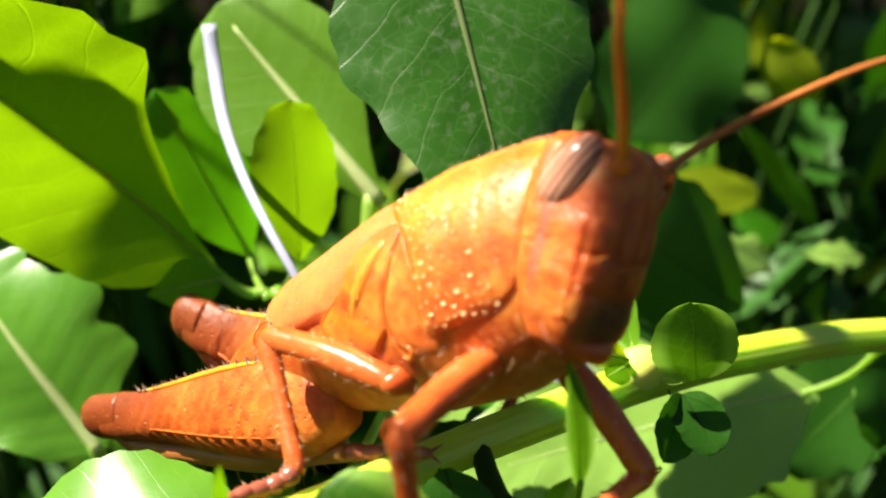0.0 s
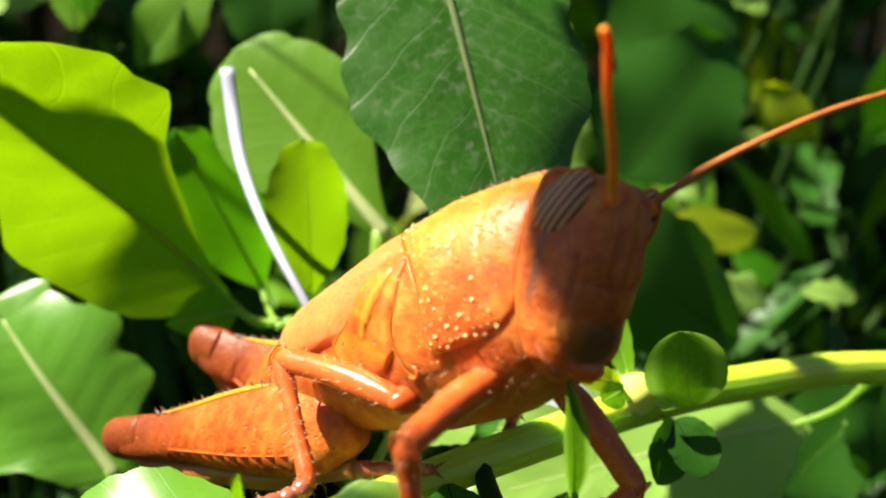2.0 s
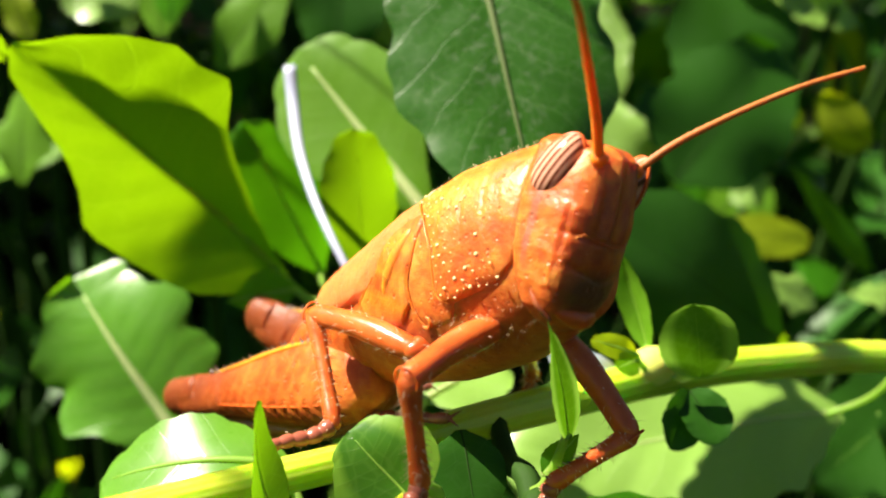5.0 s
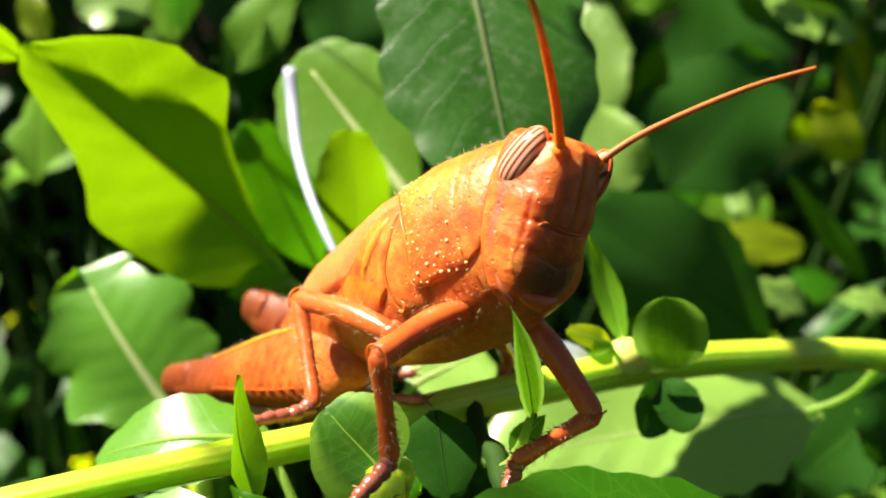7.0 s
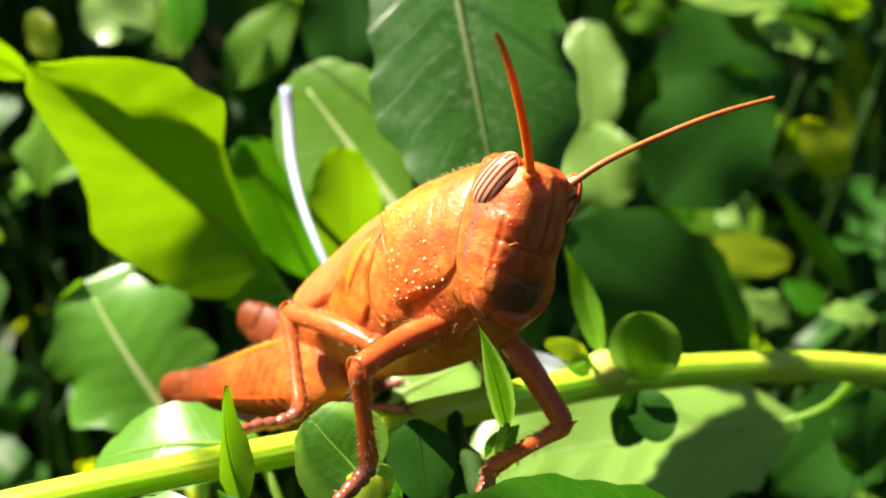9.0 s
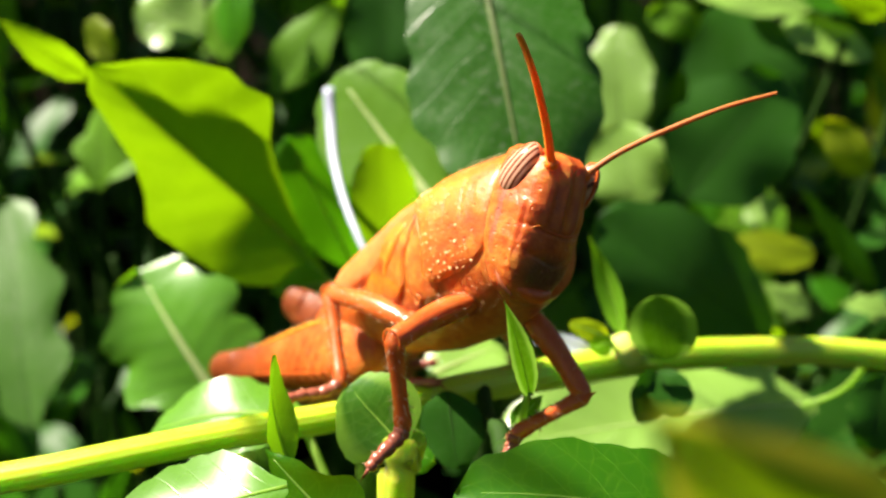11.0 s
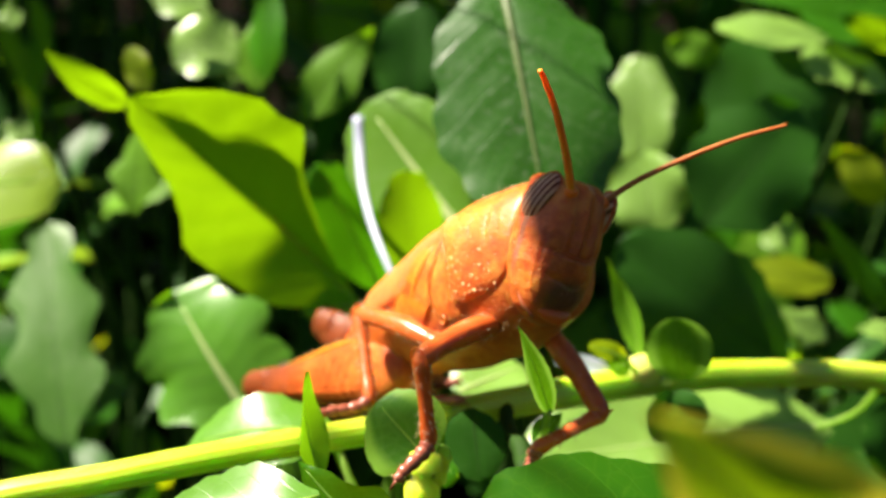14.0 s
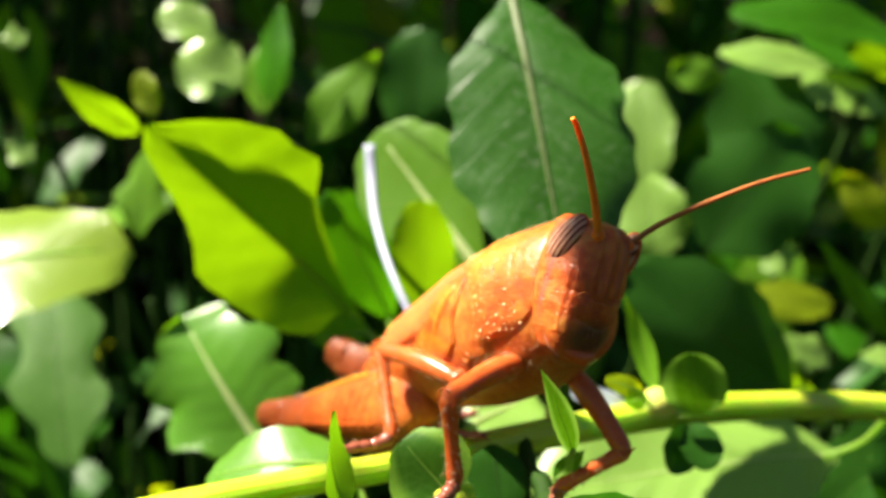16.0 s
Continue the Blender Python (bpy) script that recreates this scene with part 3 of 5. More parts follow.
leaf(PLANT, (-0.0213, 0.0330, 0.1234), (-0.0311, 0.0403, 0.1356), 0.0142, (-0.3, -0.64, 0.70), LEAF_BED, "oval", 0.12, 0.03, 0.13, quilt=0.003, rib=0.00055, label="green leaf with a wavy edge and pale rib", stalk=(-0.0202, 0.0325, 0.1200), seed=8)
SHOOT = plain_plant("side_shoot", [(0.0030, 0.0071, 0.1396), (0.0034, 0.0028, 0.1392), (0.0044, -0.0006, 0.1392), (0.0048, -0.0035, 0.1313), (0.006, 0.0, 0.06), (0.008, 0.004, 0.0)], [0.0005, 0.0006, 0.0007, 0.0008, 0.0009, 0.001], STEM_DARK, "thin green side shoot below the stem")
SPIKE = ((0.0060, -0.0025, 0.1435), (0.0045, -0.0038, 0.1505))
spike_leaf = leaf(SHOOT, *SPIKE, 0.0017, (0.5, -0.8, 0.1), LEAF_CUP, "lance", 0.4, 0.03, 0.0, rib=0.00005, stout=0.00040, rib_material=RIB_GREEN, label="narrow pointed green leaf standing before the insect", stalk=(0.0044, -0.0006, 0.1392), seed=9)
leaf(SHOOT, (0.0050, -0.0008, 0.1405), (0.0069, -0.0001, 0.1425), 0.0016, (-0.2, -0.8, 0.5), LEAF_BRIGHT, "lance", 0.2, 0.03, 0.0, rib=0.00012, rib_material=RIB_GREEN, label="tiny bright green leaf at a side shoot", stalk=(0.0044, -0.0006, 0.1392), seed=19)
# cut stub on which the forefoot stands
STUB = new("cut_plant")
STUB.location = (-0.0016, -0.0041, 0.1410)
bm = bmesh.new()
tube(bm, [(-0.0012, -0.0034, 0.1411), (-0.0017, -0.0040, 0.1396), (-0.0021, -0.0059, 0.1380), (-0.003, -0.006, 0.10), (-0.006, -0.004, 0.05), (-0.008, 0.0, 0.0)], [0.00095, 0.00105, 0.0011, 0.0012, 0.0013, 0.0015], 24, 40, ridges=7, ridge=0.07)
bm.transform(Matrix.Translation(-Vector(STUB.location)))
part("stem", bm, STEM, STUB)
bm = bmesh.new()
ball(bm, (-0.0013, -0.0034, 0.1410), (0.0010, 0.0010, 0.0005))
bm.transform(Matrix.Translation(-Vector(STUB.location)))
part("callus", bm, RIB_GREEN, STUB, "swollen pale node on top")
tagged(STUB, "cut ridged green plant under the forefoot, with leaves", "plant")
leaf(STUB, (-0.0086, -0.0053, 0.1401), (-0.0091, -0.0050, 0.1473), 0.0023, (0.75, -0.65, 0.1), LEAF_MID, "lance", 0.5, -0.10, 0.02, twist=0.5, stout=0.0003, rib=0.00006, rib_material=RIB_GREEN, label="narrow bright green leaf curling up beside the stem", stalk=(-0.0044, -0.0048, 0.1373), seed=10)
leaf(STUB, (-0.0025, -0.0108, 0.1363), (-0.0093, -0.0082, 0.1428), 0.0052, (-0.45, -0.55, 0.70), LEAF_BRIGHT, "pointed", 0.15, 0.05, 0.14, rib=0.0002, rib_material=RIB_GREEN, label="bright green leaf with a toothed edge", stalk=(-0.0026, -0.0053, 0.1359), seed=17)
leaf(STUB, (-0.0016, -0.0048, 0.1411), (-0.0051, -0.0023, 0.1441), 0.0062, (-0.25, -0.85, 0.35), LEAF_CUP, "round", 0.1, 0.04, 0.01, wavy=0.2, quilt=0.002, rib=0.0001, rib_material=RIB_GREEN, label="round net-veined green leaf under the foreleg", stalk=(-0.0013, -0.0046, 0.1396), seed=11)
leaf(STUB, (0.0007, 0.0023, 0.1415), (0.0015, -0.0012, 0.1377), 0.0042, (0.3, -0.85, 0.3), LEAF_DARK, "round", 0.1, 0.03, 0.02, wavy=0.3, rib=0.00006, rib_material=STEM_DARK, label="round leaf below the stem, its shade put in as dark green", stalk=(0.0007, 0.0059, 0.1401), seed=12)
NODE = (0.0140, 0.0147, 0.1394)
leaf(main_plant, (0.0166, 0.0131, 0.1390), (0.0157, 0.0129, 0.1442), 0.0050, (-0.16, -0.94, 0.26), LEAF_CUP, "disc", 0.0, 0.02, 0.0, -0.06, wavy=0.3, rib=0.000012, rib_material=RIB_GREEN, label="small round cupped green leaf at a stem node", stalk=NODE, seed=13)
for lobe_tip, lobe_seed in (((0.0144, 0.0112, 0.1349), 14), ((0.0176, 0.0113, 0.1352), 18)):
    leaf(main_plant, (0.0160, 0.0137, 0.1378), lobe_tip, 0.0034, (0.34, -0.90, 0.12), LEAF_DARK, "disc", 0.08, 0.03, 0.03, -0.1, wavy=0.5, rib=0.00005, rib_material=STEM_DARK, label="small round leaf hanging below the stem, coloured dark as in shade", stalk=(0.0154, 0.0156, 0.1381), seed=lobe_seed)
leaf(main_plant, (0.0136, 0.0160, 0.1396), (0.0108, 0.0175, 0.1474), 0.0020, (-0.5, -0.75, 0.4), LEAF_MID, "lance", 0.5, -0.08, 0.03, rib=0.00006, rib_material=RIB_GREEN, label="narrow green sprout rising from a stem node", stalk=NODE, seed=20)
leaf(main_plant, (0.0124, 0.0130, 0.1407), (0.0092, 0.0122, 0.1422), 0.0016, (-0.3, -0.7, 0.6), LEAF_YELLOW, "oval", 0.1, 0.08, 0.0, rib=0.00012, rib_material=RIB_GREEN, label="tiny yellow-green bud leaf at the stem node", stalk=NODE, seed=21)
leaf(main_plant, (0.0124, 0.0129, 0.1404), (0.0108, 0.0116, 0.1405), 0.0017, (-0.2, -0.8, 0.5), LEAF_BRIGHT, "oval", 0.1, 0.08, 0.0, rib=0.00012, rib_material=RIB_GREEN, label="tiny green bud leaf at the stem node", stalk=NODE, seed=22)
bm = bmesh.new()
ball(bm, (0.0136, 0.0150, 0.1388), (0.0022, 0.0014, 0.0014), Matrix.Rotation(radians(35), 3, "Z"), 20, 14)
bm.transform(Matrix.Translation(-Vector(main_plant.location)))
part("node", bm, STEM_PALE, main_plant, "swollen pale node")
# a pale petal lying behind the foreleg
petal = new("petal")
petal.location = (0.0095, 0.0151, 0.1386)
bm, mid = leaf_mesh((0.0115, 0.0151, 0.1386), (0.0067, 0.0142, 0.1401), 0.0018, (-0.2, -0.7, 0.7), "oval", 0.2, 0.04, 0.0, 0.1, 0.0, 23)
bm.transform(Matrix.Translation(-Vector(petal.location)))
part("petal_blade", bm, WHITE_STRAW, petal)
tagged(petal, "fallen pale bluish-white petal lying on the stem", "petal")
LOWP = plain_plant("leafy_plant", [(0.0, -0.004, 0.0), (0.0, -0.006, 0.06), (0.001, -0.006, 0.118), (-0.0026, -0.0053, 0.1359)], [0.0015, 0.0013, 0.0010, 0.0006], STEM, "low leafy plant below the long stem")
leaf(LOWP, (0.0193, -0.0082, 0.1367), (0.0016, -0.0100, 0.1411), 0.0078, (-0.1, -0.45, 0.88), LEAF_BRIGHT, "oval", 0.2, 0.12, 0.03, rib=0.00014, rib_material=RIB_GREEN, label="bright green leaf spreading below the stem", stalk=(0.001, -0.006, 0.118), seed=15)
leaf(LOWP, (-0.0088, 0.0055, 0.1374), (-0.0208, 0.0073, 0.1355), 0.0068, (-0.263, -0.435, 0.861), LEAF_GLOSSY, "oval", 0.06, 0.12, 0.03, rib=0.0003, rib_material=RIB_GREEN, label="shiny green leaf lying behind the stem", stalk=(0.001, -0.006, 0.118), seed=24)
leaf(LOWP, (-0.0076, -0.0111, 0.1421), (-0.0194, -0.0130, 0.1387), 0.0085, (-0.22, -0.465, 0.857), LEAF_GLOSSY, "pointed", 0.03, 0.03, 0.03, rib=0.00012, rib_material=RIB_GREEN, label="shiny pale leaf glaring in the sun below the stem", stalk=(0.001, -0.006, 0.118), seed=25)
leaf(LOWP, (-0.0037, 0.0038, 0.1380), (-0.0001, 0.0007, 0.1371), 0.0040, (-0.33, -0.7, 0.6), LEAF_BRIGHT, "oval", 0.12, 0.05, 0.03, rib=0.0002, rib_material=RIB_GREEN, label="bright leaf low beside the stub", stalk=(0.001, -0.006, 0.118), seed=26)
leaf(main_plant, (0.0334, 0.0325, 0.1258), (0.0045, 0.0235, 0.1258), 0.0150, (-0.20, -0.60, 0.77), LEAF_PALE, "oval", 0.08, 0.05, 0.05, wavy=1.4, quilt=0.008, rib=0.0002, label="pale green leaf spread below the stem, half in shade", stalk=(0.0367, 0.0288, 0.1322), seed=27)
leaf(main_plant, (0.0446, 0.0417, 0.1236), (0.0324, 0.0345, 0.1175), 0.0100, (-0.05, -0.80, 0.55), LEAF_DARK, "oval", 0.15, 0.06, 0.05, rib=0.00003, rib_material=RIB_GREEN, label="leaf below the stem, coloured dark green as in shade", stalk=(0.0480, 0.0345, 0.1298), seed=28)
leaf(main_plant, (-0.0014, 0.0185, 0.1347), (0.0044, 0.0235, 0.1353), 0.0070, (-0.3, -0.6, 0.74), LEAF_PALE, "oval", 0.1, 0.06, 0.05, rib=0.0003, label="pale leaf seen under the insect's belly", stalk=(-0.0049, 0.0024, 0.1400), seed=29)
# leaves close to the camera
PLANT = plain_plant("leafy_plant", [(-0.060, -0.020, 0.0), (-0.058, -0.025, 0.08), (-0.0234, -0.0363, 0.1682)], [0.0016, 0.0014, 0.001], STEM, "green plant at the edge of the clearing")
leaf(PLANT, (-0.0224, -0.0360, 0.1647), (-0.0116, -0.0346, 0.1675), 0.0058, (-0.12, -0.52, 0.845), LEAF_NEAR, "oval", 0.10, 0.08, 0.02, rib=0.0003, rib_material=RIB_GREEN, label="shiny green leaf close before the clearing", stalk=(-0.0234, -0.0363, 0.1682), seed=30)
PLANT = plain_plant("leafy_plant", [(0.036, -0.030, 0.0), (0.034, -0.034, 0.08), (0.0181, -0.0451, 0.1540)], [0.0016, 0.0014, 0.001], STEM, "green plant at the edge of the clearing")
leaf(PLANT, (0.0152, -0.0465, 0.1582), (0.0067, -0.0487, 0.1661), 0.0060, (0.25, -0.85, -0.3), LEAF_RIMMED, "pointed", 0.25, 0.03, 0.04, rib=0.0002, rib_material=RIB_GREEN, label="yellow-edged leaf close before the clearing", stalk=(0.0181, -0.0451, 0.1540), seed=31)

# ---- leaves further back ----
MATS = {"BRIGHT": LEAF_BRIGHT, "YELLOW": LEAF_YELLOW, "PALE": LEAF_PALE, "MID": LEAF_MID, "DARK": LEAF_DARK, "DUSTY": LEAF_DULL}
# places that the sun reaches through gaps in the plants above
SUN_GAPS = []
back_shoots = []


def back_leaf(b, t, w, f, m, shape, label, lobes=0.04):
    """A slender shoot that carries one leaf."""
    b, t, i = Vector(b), Vector(t), len(back_shoots)
    if m != "DARK":
        SUN_GAPS.extend(b.lerp(t, q) for q in (0.2, 0.5, 0.85))
    foot = b - (t - b).normalized() * 0.006 + Vector((0.0, 0.006, -0.004))
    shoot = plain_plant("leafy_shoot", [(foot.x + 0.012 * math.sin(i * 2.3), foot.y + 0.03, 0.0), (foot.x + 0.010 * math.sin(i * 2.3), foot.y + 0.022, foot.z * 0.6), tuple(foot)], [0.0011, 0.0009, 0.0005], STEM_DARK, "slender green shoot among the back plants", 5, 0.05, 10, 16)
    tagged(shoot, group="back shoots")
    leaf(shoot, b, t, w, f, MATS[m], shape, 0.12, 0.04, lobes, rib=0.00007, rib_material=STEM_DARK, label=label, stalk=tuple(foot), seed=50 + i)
    back_shoots.append(shoot)


# small pale leaf tips added in place of sun flecks on the leaf below
back_leaf((0.0266, 0.0375, 0.1239), (0.0279, 0.0382, 0.1247), 0.0022, (-0.33, -0.55, 0.77), "PALE", "oval", "pale leaf tip added to stand for a fleck of sun", 0.08)
back_leaf((0.0328, 0.0386, 0.1240), (0.0302, 0.0372, 0.1234), 0.0026, (-0.33, -0.55, 0.77), "PALE", "oval", "pale leaf tip added to stand for a fleck of sun", 0.08)
back_leaf((0.0380, 0.0382, 0.1169), (0.0374, 0.0414, 0.1203), 0.0026, (-0.33, -0.55, 0.77), "PALE", "oval", "pale leaf tip added to stand for a fleck of sun", 0.08)
back_leaf((0.0389, 0.0315, 0.1228), (0.0365, 0.0325, 0.1258), 0.0026, (-0.33, -0.55, 0.77), "PALE", "pointed", "pale leaf tip added to stand for a fleck of sun", 0.25)
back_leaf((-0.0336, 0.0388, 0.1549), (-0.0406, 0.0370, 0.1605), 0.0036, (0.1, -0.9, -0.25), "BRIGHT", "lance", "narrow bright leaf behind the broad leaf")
# sun patches behind: PALE leaves hold some of the sunlight in their colour
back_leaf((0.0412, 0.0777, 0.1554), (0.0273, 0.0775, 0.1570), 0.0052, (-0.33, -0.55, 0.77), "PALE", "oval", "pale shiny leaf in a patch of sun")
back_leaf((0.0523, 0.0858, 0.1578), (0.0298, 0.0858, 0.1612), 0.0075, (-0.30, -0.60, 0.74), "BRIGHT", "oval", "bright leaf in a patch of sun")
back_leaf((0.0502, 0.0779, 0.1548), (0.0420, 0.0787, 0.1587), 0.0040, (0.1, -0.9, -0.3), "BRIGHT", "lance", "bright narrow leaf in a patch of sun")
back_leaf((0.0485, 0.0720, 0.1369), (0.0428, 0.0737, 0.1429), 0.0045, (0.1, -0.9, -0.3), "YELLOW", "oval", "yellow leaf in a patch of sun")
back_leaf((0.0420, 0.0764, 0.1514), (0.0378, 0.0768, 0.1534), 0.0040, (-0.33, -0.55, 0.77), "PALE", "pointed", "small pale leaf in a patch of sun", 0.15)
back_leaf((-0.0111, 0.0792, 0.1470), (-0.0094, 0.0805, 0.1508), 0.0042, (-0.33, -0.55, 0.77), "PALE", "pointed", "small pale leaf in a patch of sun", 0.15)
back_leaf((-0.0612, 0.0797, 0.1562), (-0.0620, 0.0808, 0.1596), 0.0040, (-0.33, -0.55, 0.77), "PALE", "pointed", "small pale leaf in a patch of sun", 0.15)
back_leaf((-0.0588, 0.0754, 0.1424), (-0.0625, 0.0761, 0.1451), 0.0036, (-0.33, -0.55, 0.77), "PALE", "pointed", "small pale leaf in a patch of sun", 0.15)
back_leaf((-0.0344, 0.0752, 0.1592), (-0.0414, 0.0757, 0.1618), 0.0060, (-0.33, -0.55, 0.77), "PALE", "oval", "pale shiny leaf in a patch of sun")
back_leaf((-0.0261, 0.0666, 0.1526), (-0.0250, 0.0704, 0.1639), 0.0050, (-0.3, -0.7, 0.6), "BRIGHT", "lance", "upright bright leaf in a patch of sun")
back_leaf((0.0428, 0.0419, 0.1168), (0.0406, 0.0435, 0.1220), 0.0040, (-0.33, -0.55, 0.77), "MID", "oval", "green leaf under the stem")
back_leaf((-0.0367, 0.0552, 0.1529), (-0.0386, 0.0568, 0.1577), 0.0034, (0.1, -0.9, -0.3), "YELLOW", "oval", "small yellow-green leaf among the back plants")
back_leaf((-0.0312, 0.0760, 0.1526), (-0.0395, 0.0769, 0.1565), 0.0090, (-0.3, -0.6, 0.7), "PALE", "oval", "pale sunlit leaf among the back plants")
back_leaf((-0.0277, 0.0687, 0.1508), (-0.0268, 0.0720, 0.1605), 0.0055, (-0.3, -0.8, 0.4), "MID", "lance", "upright leaf among the back plants")
back_leaf((-0.0220, 0.0677, 0.1474), (-0.0138, 0.0717, 0.1577), 0.0068, (-0.2, -0.9, 0.2), "MID", "pointed", "green leaf leaning among the back plants")
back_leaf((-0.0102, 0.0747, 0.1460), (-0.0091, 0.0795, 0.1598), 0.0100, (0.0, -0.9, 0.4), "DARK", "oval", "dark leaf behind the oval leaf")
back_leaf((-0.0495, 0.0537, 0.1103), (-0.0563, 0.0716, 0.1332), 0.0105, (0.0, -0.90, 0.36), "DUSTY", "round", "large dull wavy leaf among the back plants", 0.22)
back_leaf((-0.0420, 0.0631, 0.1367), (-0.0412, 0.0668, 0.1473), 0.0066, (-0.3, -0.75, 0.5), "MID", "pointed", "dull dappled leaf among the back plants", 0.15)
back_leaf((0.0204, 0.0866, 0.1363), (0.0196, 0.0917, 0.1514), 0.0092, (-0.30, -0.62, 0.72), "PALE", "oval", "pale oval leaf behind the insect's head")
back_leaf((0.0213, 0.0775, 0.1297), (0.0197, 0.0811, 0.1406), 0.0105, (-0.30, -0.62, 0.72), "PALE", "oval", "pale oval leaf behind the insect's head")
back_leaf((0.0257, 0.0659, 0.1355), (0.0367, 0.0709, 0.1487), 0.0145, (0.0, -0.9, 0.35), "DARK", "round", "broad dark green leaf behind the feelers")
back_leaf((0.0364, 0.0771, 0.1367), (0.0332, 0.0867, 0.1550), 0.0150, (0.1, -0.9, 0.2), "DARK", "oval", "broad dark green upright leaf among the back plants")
# dark colour here carries the shade behind the head
back_leaf((0.0321, 0.0458, 0.1263), (0.0140, 0.0461, 0.1395), 0.0125, (0.1, -0.9, 0.3), "DARK", "oval", "large leaf behind the insect's head, coloured dark as in shade")
back_leaf((0.0317, 0.0705, 0.1280), (0.0424, 0.0706, 0.1267), 0.0052, (-0.2, -0.7, 0.6), "YELLOW", "oval", "yellowing leaf among the back plants")
back_leaf((0.0308, 0.0760, 0.1242), (0.0365, 0.0772, 0.1270), 0.0034, (-0.2, -0.7, 0.6), "YELLOW", "oval", "small yellowing leaf among the back plants")
back_leaf((0.0296, 0.0856, 0.1523), (0.0227, 0.0857, 0.1537), 0.0046, (-0.2, -0.9, 0.3), "MID", "oval", "small green leaf on a back stem")
back_leaf((0.0388, 0.0560, 0.1248), (0.0333, 0.0569, 0.1284), 0.0038, (-0.3, -0.6, 0.7), "PALE", "pointed", "pale leaf tip in a patch of sun", 0.2)
back_leaf((0.0482, 0.0566, 0.1254), (0.0416, 0.0566, 0.1263), 0.0030, (-0.3, -0.6, 0.7), "PALE", "pointed", "pale leaf tip in a patch of sun", 0.2)
back_leaf((0.0300, 0.0772, 0.1276), (0.0306, 0.0793, 0.1338), 0.0048, (-0.25, -0.8, 0.4), "BRIGHT", "oval", "small bright leaf among the back plants")
back_leaf((0.0351, 0.0779, 0.1290), (0.0401, 0.0790, 0.1318), 0.0044, (-0.25, -0.7, 0.6), "PALE", "pointed", "small pale leaf among the back plants", 0.15)
back_leaf((0.0518, 0.0758, 0.1208), (0.0422, 0.0796, 0.1331), 0.0030, (-0.2, -0.8, 0.3), "BRIGHT", "lance", "thin bright leaf among the back plants")
back_leaf((0.0502, 0.0802, 0.1338), (0.0457, 0.0819, 0.1393), 0.0040, (-0.2, -0.8, -0.1), "YELLOW", "oval", "yellow leaf among the back plants")
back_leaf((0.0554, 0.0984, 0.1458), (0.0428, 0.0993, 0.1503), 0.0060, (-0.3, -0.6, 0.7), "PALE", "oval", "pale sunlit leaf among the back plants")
back_leaf((0.0585, 0.1005, 0.1518), (0.0427, 0.1011, 0.1555), 0.0070, (-0.3, -0.6, 0.7), "BRIGHT", "oval", "bright sunlit leaf among the back plants")
# shade under the stem is put into this leaf's dark colour
back_leaf((0.0386, 0.0310, 0.1210), (0.0395, 0.0332, 0.1288), 0.0060, (0.1, -0.9, 0.1), "DARK", "oval", "leaf under the stem, coloured dark as in shade")

# ---- plants that fill the bed ----
def plant_leaf_meshes(material, count, seed):
    rnd = random.Random(seed)
    out = []
    for k in range(count):
        length = 0.030
        bm, mid = leaf_mesh((0, 0, 0), (length, 0, 0), length * rnd.uniform(0.32, 0.5), (0, 0, 1), rnd.choice(("oval", "spoon", "pointed", "round")), rnd.uniform(0.0, 0.3), rnd.uniform(0.02, 0.12), rnd.uniform(0.01, 0.08), 0.1, rnd.uniform(-0.3, 0.3), seed * 10 + k, 14, 6)
        tube(bm, [(-0.008, 0, -0.002), (-0.003, 0, -0.0006), (0.003, 0, 0.0003)], [0.0004, 0.0004, 0.0003], 5, 4)
        me = bpy.data.meshes.new("leaf")
        bm.to_mesh(me)
        bm.free()
        me.materials.append(material)
        me.polygons.foreach_set("use_smooth", [True] * len(me.polygons))
        out.append(me)
    return out


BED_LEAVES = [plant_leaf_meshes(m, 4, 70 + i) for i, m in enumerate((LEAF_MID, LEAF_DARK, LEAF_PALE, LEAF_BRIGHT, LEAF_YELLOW))]


